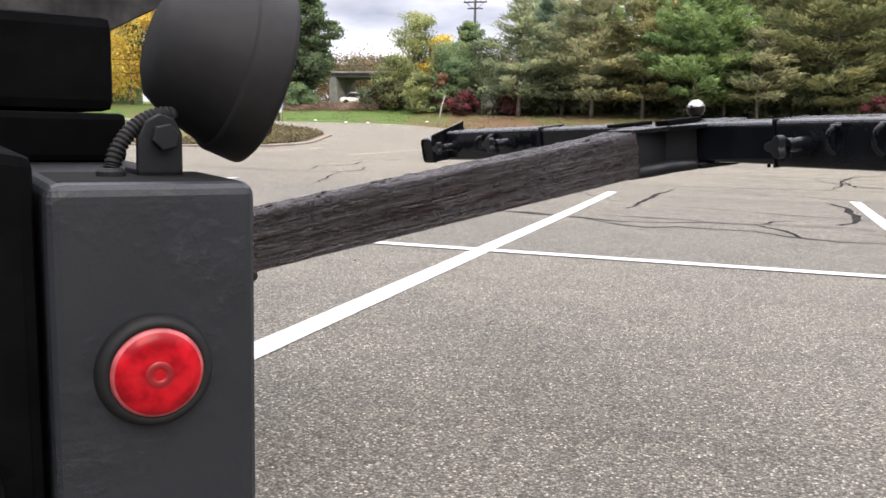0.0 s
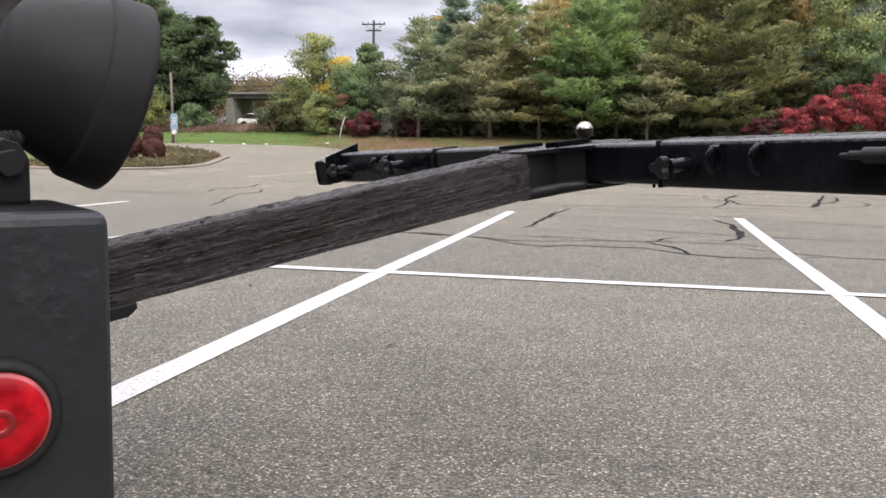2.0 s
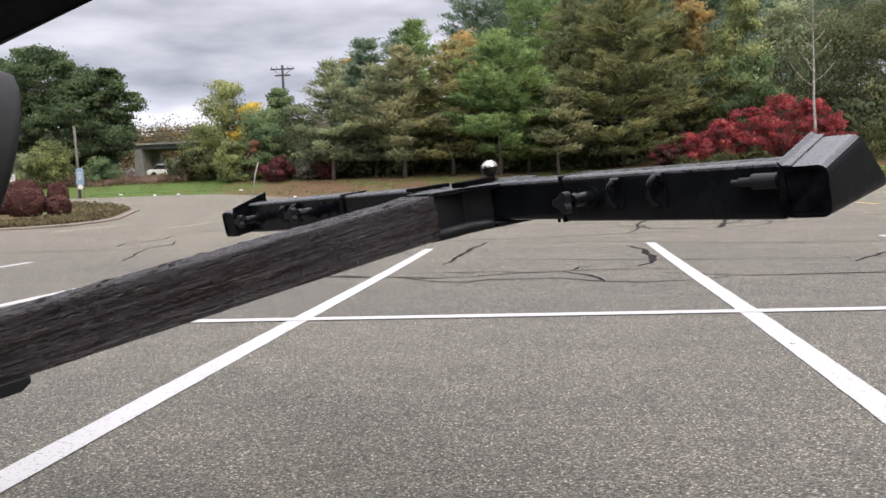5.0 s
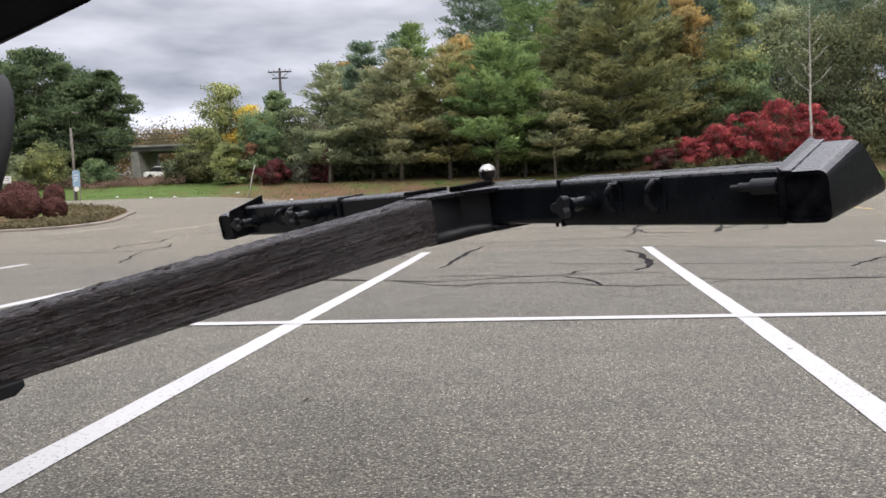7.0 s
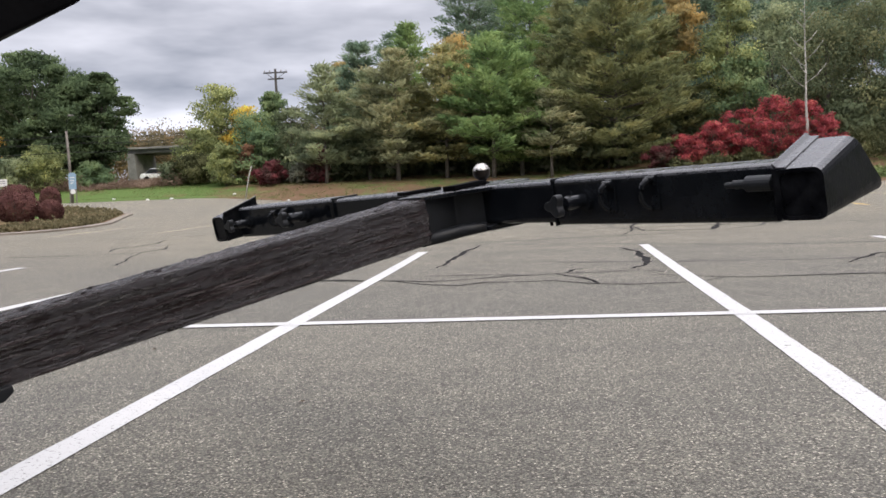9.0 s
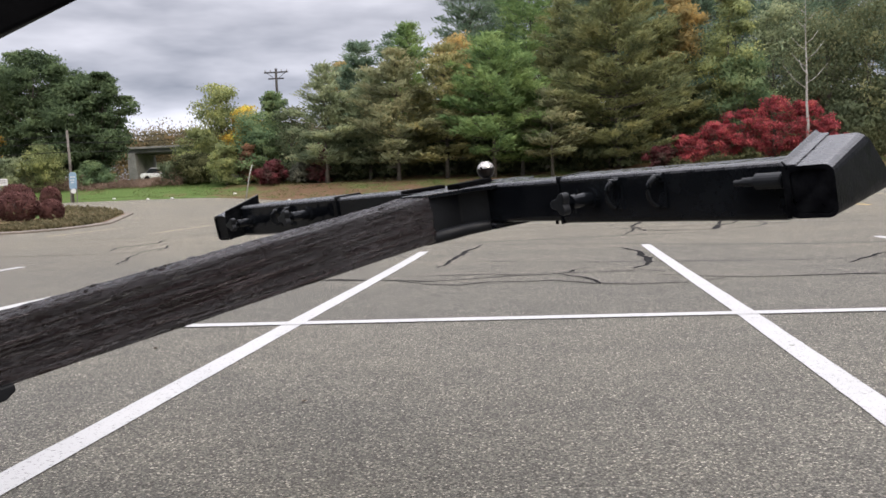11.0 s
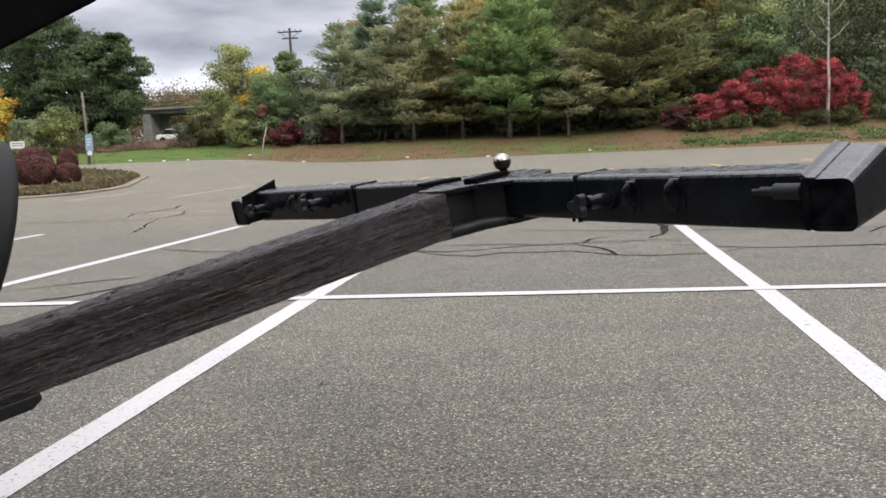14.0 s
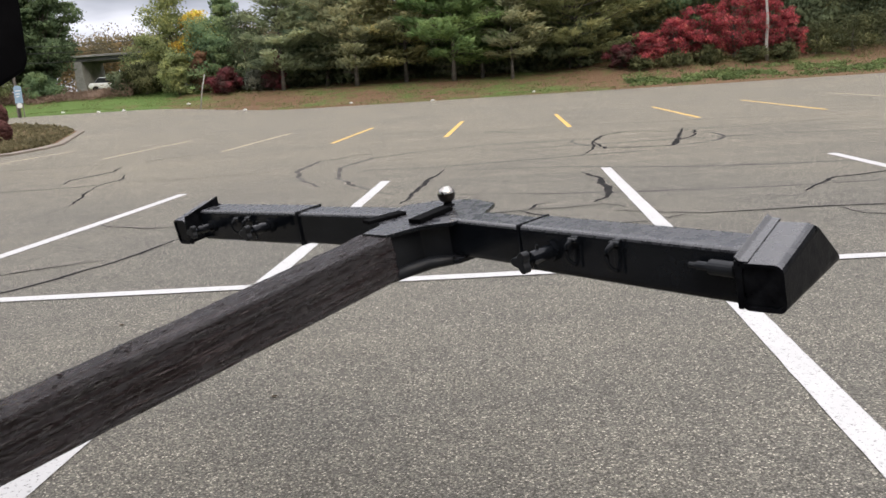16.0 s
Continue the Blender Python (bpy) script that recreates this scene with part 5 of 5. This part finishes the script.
def receiver(side):
    """Open square socket at the crossbar's end, cut aslant, with a raised lip."""
    w, h, wall, n = 0.085, 0.092, 0.008, 5
    outer, inner = round_rect(w, h, 0.017, n), round_rect(w - 2 * wall, h - 2 * wall, 0.010, n)
    bm = bmesh.new()
    k = len(outer)
    reach = lambda z: 0.258 - (z + h / 2) / h * 0.118
    a = [bm.verts.new((0, y, z)) for y, z in outer]
    rise = lambda x, z: z + 0.21 * x * (z + h / 2) / h  # the roof of the socket climbs towards the back
    b = [bm.verts.new((reach(z), y, rise(reach(z), z))) for y, z in outer]
    c = [bm.verts.new((0.0, y, z)) for y, z in inner]
    d = [bm.verts.new((reach(z) - 0.002, y, rise(reach(z), z) - 0.001)) for y, z in inner]
    for i in range(k):
        j = (i + 1) % k
        bm.faces.new((a[i], a[j], b[j], b[i]))
        bm.faces.new((c[i], d[i], d[j], c[j]))
        bm.faces.new((a[i], c[i], c[j], a[j]))
    bm.faces.new(b)
    m = Matrix.Translation((-0.236, 1.170, -0.098) if side > 0 else (-0.312, -1.066, -0.082)) @ pose(0, 0, 0, 0, -4.0, 0)
    r = part("socket", bm, SCRATCHED_BLACK, lift)
    r.matrix_local = m
    coat_top(r, SKY_SHEEN_BLACK, 0.4, 0.03)
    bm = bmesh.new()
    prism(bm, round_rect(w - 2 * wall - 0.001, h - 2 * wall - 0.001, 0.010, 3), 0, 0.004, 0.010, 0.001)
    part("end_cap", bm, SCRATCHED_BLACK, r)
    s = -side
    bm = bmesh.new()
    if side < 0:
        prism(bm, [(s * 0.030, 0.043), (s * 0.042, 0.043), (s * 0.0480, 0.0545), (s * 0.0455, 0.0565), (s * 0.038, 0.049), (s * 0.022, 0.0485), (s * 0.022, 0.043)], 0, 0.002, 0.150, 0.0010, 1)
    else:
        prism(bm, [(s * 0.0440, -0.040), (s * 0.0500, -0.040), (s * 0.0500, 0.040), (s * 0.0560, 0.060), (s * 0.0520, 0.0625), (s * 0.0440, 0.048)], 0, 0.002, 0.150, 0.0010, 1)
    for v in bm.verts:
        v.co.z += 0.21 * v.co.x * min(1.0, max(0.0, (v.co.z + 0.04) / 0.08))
    coat_top(part("lip", bm, SCRATCHED_BLACK, r), SKY_SHEEN_BLACK, 0.4)
    bm = bmesh.new()
    box(bm, (0.002, s * 0.044 - 0.004, -0.046), (0.012, s * 0.044 + 0.005, 0.048), 0.002)
    part("end_plate", bm, SCRATCHED_BLACK, r)
    return r


receiver(-1)
receiver(1)


def plunger(parent, m, size=1.0):
    """Spring pin with a lobed knob."""
    bm = bmesh.new()
    rod(bm, (0, 0, 0), (-0.012, 0, 0), 0.025, n=18)
    rod(bm, (0, 0, 0), (-0.072, 0, 0), 0.0165, n=18, bevel=0.002)
    rod(bm, (-0.072, 0, 0), (-0.086, 0, 0), 0.008, n=10)
    rod(bm, (-0.045, 0, 0.014), (-0.045, 0, 0.026), 0.004, n=8)
    rod(bm, (-0.058, 0, -0.014), (-0.058, 0, -0.028), 0.004, n=8)
    p = part("spring_pin", bm, GLOSS_BLACK, parent)
    p.matrix_local = m @ Matrix.Diagonal((size, size, size, 1))
    bm = bmesh.new()
    out = [((0.021 + 0.007 * math.cos(3 * a)) * math.cos(a), (0.021 + 0.007 * math.cos(3 * a)) * math.sin(a)) for a in (2 * math.pi * k / 30 for k in range(30))]
    prism(bm, out, 0, -0.106, -0.086, 0.003)
    part("knob", bm, MATT_BLACK, p, "dull black lobed knob")


def hook(parent, m, r, reach, thick):
    """A thin bent strap hanging from a small lug."""
    bm = bmesh.new()
    pts = [(-0.004 - reach * math.sin(math.pi * k / 16) ** 0.8, 0.010 * math.sin(math.pi * k / 16) + 0.006 * k / 16, r * math.cos(math.pi * k / 16 * 0.92)) for k in range(17)]
    tube_path(bm, pts, [thick * (1.15 - 0.5 * k / 16) for k in range(17)], 8)
    p = part("chain_hook", bm, GLOSS_BLACK, parent, smooth=True)
    p.matrix_local = m
    bm = bmesh.new()
    box(bm, (-0.011, -0.010, r - 0.012), (0.002, 0.008, r + 0.010), 0.003)
    box(bm, (-0.0045, -0.013, -r - 0.004), (0.002, 0.013, r - 0.006), 0.002)
    rod(bm, (-0.012, -0.014, r + 0.002), (-0.012, 0.012, r + 0.002), 0.0055, n=10)
    q = part("hook_lug", bm, GLOSS_BLACK, parent)
    q.matrix_local = m


def arm(side, turn, inner_to, sleeve_from, sleeve_to):
    m = Matrix.Translation((-0.119, 0, 0)) @ pose(0, 0, 0, 0, 0, turn)
    lo, hi = sorted((side * 0.12, side * inner_to))
    bm = bmesh.new()
    box(bm, (0.002, lo, -0.135), (0.096, hi, -0.032), 0.014, 5)
    a = part("inner_bar", bm, GLOSS_BLACK, lift)
    a.matrix_local = m
    coat_top(a, SKY_SHEEN_BLACK, 0.3)
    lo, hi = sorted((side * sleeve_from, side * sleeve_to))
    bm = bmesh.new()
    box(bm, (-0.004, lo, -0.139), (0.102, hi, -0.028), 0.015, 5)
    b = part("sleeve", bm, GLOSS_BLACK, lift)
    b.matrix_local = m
    coat_top(b, SKY_SHEEN_BLACK, 0.3)
    bm = bmesh.new()
    box(bm, (-0.0055, side * sleeve_from - 0.003, -0.1405), (0.1035, side * sleeve_from + 0.003, -0.0265), 0.002, 2)
    part("rim", bm, GLOSS_BLACK, b)
    return b


bar = arm(-1, -7.8, 0.52, 0.410, 1.012)
plunger(bar, Matrix.Translation((-0.004, -0.520, -0.080)), 1.0)
hook(bar, Matrix.Translation((-0.004, -0.602, -0.076)), 0.029, 0.020, 0.0066)
hook(bar, Matrix.Translation((-0.004, -0.724, -0.074)), 0.031, 0.024, 0.0070)
bm = bmesh.new()
rod(bm, (-0.024, -1.02, -0.062), (-0.024, -0.962, -0.062), 0.0150, n=18, bevel=0.002)
rod(bm, (-0.024, -0.962, -0.062), (-0.024, -0.932, -0.062), 0.0085, n=12, bevel=0.002)
rod(bm, (-0.024, -0.932, -0.063), (-0.024, -0.916, -0.063), 0.0060, n=10)
part("stop_pin", bm, MATT_BLACK, bar)
bm = bmesh.new()
rod(bm, (0.012, -0.375, -0.126), (0.012, -0.375, -0.142), 0.004, n=8)
part("grease_nipple", bm, DEEP_BLACK, bar)
bar = arm(1, 2.9, 0.62, 0.545, 1.118)
plunger(bar, Matrix.Translation((-0.004, 0.70, -0.075)))
hook(bar, Matrix.Translation((-0.004, 0.80, -0.080)), 0.028, 0.026, 0.005)
hook(bar, Matrix.Translation((-0.004, 0.87, -0.080)), 0.024, 0.022, 0.0045)
plunger(bar, Matrix.Translation((-0.004, 1.045, -0.085)), 0.9)

# ---- the tow truck's rear corner ----
TRUCK = pose(0.963, -4.503, 0.008, 0, 0, 48.2)  # x to the rear, y to the far side
truck = empty("tow_truck", TRUCK, "black tow truck seen from its rear corner post", "truck")
bm = bmesh.new()
box(bm, (-0.163, 0.0, 0.22), (0.0, 0.165, 0.700), 0.016, 5)
post = part("corner_post", bm, POST_PAINT, truck, "dull black painted steel corner post", smooth=False)
coat_top(post, SHADED_GRIME, 0.95)
bm = bmesh.new()
box(bm, (-0.163, 0.167, 0.50), (-0.012, 1.90, 0.697), 0.010, 3)
part("rear_beam", bm, MATT_BLACK, truck)
bm = bmesh.new()
prism(bm, [(-0.62, 0.64), (-0.25, 0.53), (-0.198, 0.47), (-0.186, 0.22), (-0.168, 0.22), (-0.168, 0.72), (-0.62, 0.80)], 1, 0.012, 1.88, 0.01)
part("tail_panel", bm, DEEP_BLACK, truck)
bm = bmesh.new()
box(bm, (-0.60, 0.40, 0.698), (-0.028, 0.80, 0.756), 0.008)
part("plinth", bm, DEEP_BLACK, truck)
bm = bmesh.new()
box(bm, (-0.58, 0.44, 0.758), (-0.034, 0.78, 0.874), 0.014)
part("winch_housing", bm, DEEP_BLACK, truck)
bm = bmesh.new()
prism(bm, [(-2.4, 0.90), (0.03, 0.893), (0.58, 1.2066), (0.59, 1.23), (0.59, 1.46), (-2.4, 1.46)], 1, 1.20, 1.85, 0.008)
part("deck_tail", bm, DEEP_BLACK, truck, "black sloping underside of the deck tail")
bm = bmesh.new()
prism(bm, [(-0.40, 0.897), (0.030, 0.895), (0.30, 1.049), (0.30, 1.25), (-0.40, 1.25)], 1, 1.192, 1.199, 0.001, 1)
part("scuff_plate", bm, SCUFFED, truck, "scuffed grey side plate of the deck tail")
# unseen cab and body, added so that the lift reflects something dark
bm = bmesh.new()
prism(bm, [(-5.6, 0.55), (-2.75, 0.55), (-2.75, 2.35), (-2.95, 2.48), (-4.05, 2.46), (-4.55, 1.62), (-5.5, 1.42), (-5.6, 1.2)], 1, 0.05, 1.85, 0.06)
part("cab", bm, MATT_BLACK, truck, "plain black cab, unseen, added to darken reflections")
bm = bmesh.new()
box(bm, (-2.70, 0.05, 0.92), (-1.30, 1.85, 1.30), 0.03, 3)
part("body", bm, MATT_BLACK, truck)
bm = bmesh.new()
box(bm, (-5.4, 0.55, 0.45), (-0.55, 0.72, 0.66), 0.01)
box(bm, (-5.4, 1.22, 0.45), (-0.55, 1.39, 0.66), 0.01)
part("chassis_rails", bm, DEEP_BLACK, truck)
for x, y in ((-1.9, 0.06), (-1.9, 1.60), (-4.75, 0.06), (-4.75, 1.60)):
    bm = bmesh.new()
    lathe(bm, [(0.0, 0.05), (0.20, 0.05), (0.23, 0.0), (0.38, 0.0), (0.42, 0.03), (0.43, 0.06), (0.43, 0.18), (0.42, 0.21), (0.38, 0.24), (0.23, 0.24), (0.20, 0.19), (0.0, 0.19)], 36, Matrix.Translation((x, y + 0.24, 0.43)) @ pose(0, 0, 0, 90, 0, 0))
    part("wheel", bm, RUBBER, truck, smooth=False)
bm = bmesh.new()
rod(bm, (-1.9, 0.3, 0.43), (-1.9, 1.6, 0.43), 0.07)
part("axle", bm, DEEP_BLACK, truck)

RED_LENS, nt_red, b_red = material("red_lens")
b_red.inputs["Base Color"].default_value = (0.52, 0.012, 0.016, 1)
b_red.inputs["Roughness"].default_value = 0.16
b_red.inputs["Specular IOR Level"].default_value = 0.2
fl = nt_red.nodes.new("ShaderNodeTexVoronoi")
fl.inputs["Scale"].default_value = 85.0
nt_red.links.new(coords(nt_red), fl.inputs["Vector"])
nt_red.links.new(ramp(nt_red, noise_tex(nt_red, coords(nt_red), 55.0, 3), [(0.38, (0.22, 0.002, 0.006)), (0.62, (0.44, 0.007, 0.014))]), b_red.inputs["Base Color"])
bump(nt_red, b_red, fl.outputs["Distance"], 0.15, 0.001)
DARK_RED = plain("dark_red_core", (0.16, 0.004, 0.006), (0.24, 0.006, 0.010), 0.3)
AIM = Matrix.Translation((-0.0865, 0.0, 0.549)) @ pose(0, 0, 0, 90, 0, 0) @ Matrix.Scale(0.93, 4)  # its z points out of the post
bm = bmesh.new()
lathe(bm, [(0.0385, 0.010), (0.0400, 0.0125), (0.0445, 0.0120), (0.0480, 0.0075), (0.0500, -0.001), (0.0, -0.001)], 48, AIM)
grommet = part("light_grommet", bm, RUBBER, truck, "black rubber grommet", smooth=True)
bm = bmesh.new()
lathe(bm, [(0.0380, 0.002), (0.0378, 0.012), (0.0355, 0.0165), (0.026, 0.0185), (0.012, 0.0195), (0.0, 0.0195)], 48, AIM)
part("red_lens", bm, RED_LENS, grommet, "ribbed red lens of the marker light", smooth=True)
lathe_rim = [(0.0350, 0.0160), (0.0374, 0.0150), (0.0392, 0.0120), (0.0393, 0.0085), (0.0380, 0.0080)]
bm = bmesh.new()
lathe(bm, lathe_rim, 48, AIM)
part("lens_rim", bm, plain("cloudy_red_rim", (0.26, 0.045, 0.050), (0.36, 0.075, 0.080), 0.3, 60.0), grommet, "cloudy worn red rim", smooth=True)
bm = bmesh.new()
lathe(bm, [(0.0052, 0.0195), (0.0065, 0.0204), (0.0105, 0.0204), (0.0120, 0.0192)], 32, AIM)
part("lens_ring", bm, DARK_RED, grommet, smooth=True)

# work lamp on a bracket, aimed to the rear and down
bm = bmesh.new()
prism(bm, [(-0.086, 0.699), (-0.047, 0.699), (-0.047, 0.738), (-0.054, 0.752), (-0.066, 0.756), (-0.079, 0.749), (-0.086, 0.733)], 1, 0.088, 0.097, 0.002)
box(bm, (-0.086, 0.088, 0.699), (-0.047, 0.150, 0.706), 0.002)
bracket = part("lamp_bracket", bm, MATT_BLACK, truck)
bracket.location = (0.008, 0.0, -0.001)
bm = bmesh.new()
prism(bm, [(-0.063 + 0.0125 * math.cos(radians(60 * k + 15)), 0.735 + 0.0125 * math.sin(radians(60 * k + 15))) for k in range(6)], 1, 0.078, 0.088, 0.0015)
part("bolt", bm, MATT_BLACK, bracket)
HEAD = Matrix.Translation((0.012, 0.130, 0.804)) @ pose(0, 0, 0, 0, 106, 0) @ Matrix.Scale(0.87, 4)
bm = bmesh.new()
lathe(bm, [(0.0, -0.080), (0.040, -0.079), (0.060, -0.070), (0.074, -0.048), (0.085, -0.020), (0.0915, 0.000)], 56, HEAD)
work_lamp = part("work_lamp", bm, RUBBER, truck, "round black rubber work lamp", smooth=True)
bm = bmesh.new()
lathe(bm, [(0.0885, -0.001), (0.0955, 0.001), (0.0970, 0.004), (0.1010, 0.036), (0.1010, 0.041), (0.0970, 0.044), (0.090, 0.040), (0.088, 0.020)], 72, HEAD)
part("lamp_rim", bm, RUBBER, work_lamp, smooth=True)
bm = bmesh.new()
lathe(bm, [(0.0885, 0.020), (0.06, 0.030), (0.0, 0.034)], 48, HEAD)
part("lamp_glass", bm, plain("lamp_glass", (0.5, 0.5, 0.52), (0.6, 0.6, 0.62), 0.1), work_lamp, smooth=True)
bm = bmesh.new()
pts = []
for k in range(90):
    f = k / 89
    a = radians(90 * min(1, f * 1.15))
    pts.append((-0.101 + 0.044 * (1 - math.cos(a)) + 0.012 * f, 0.085 + 0.02 * f, 0.700 + 0.054 * math.sin(a)))
tube_path(bm, pts, [0.0060 + (0.0013 if (k // 2) % 2 else 0.0) for k in range(90)], 14)
part("conduit", bm, RUBBER, truck, "ribbed black cable conduit")
bm = bmesh.new()
lathe(bm, [(0, 0), (0.0125, 0), (0.0125, 0.005), (0.0095, 0.008), (0.0, 0.008)], 20, Matrix.Translation((-0.101, 0.085, 0.699)))
part("conduit_fitting", bm, RUBBER, truck)
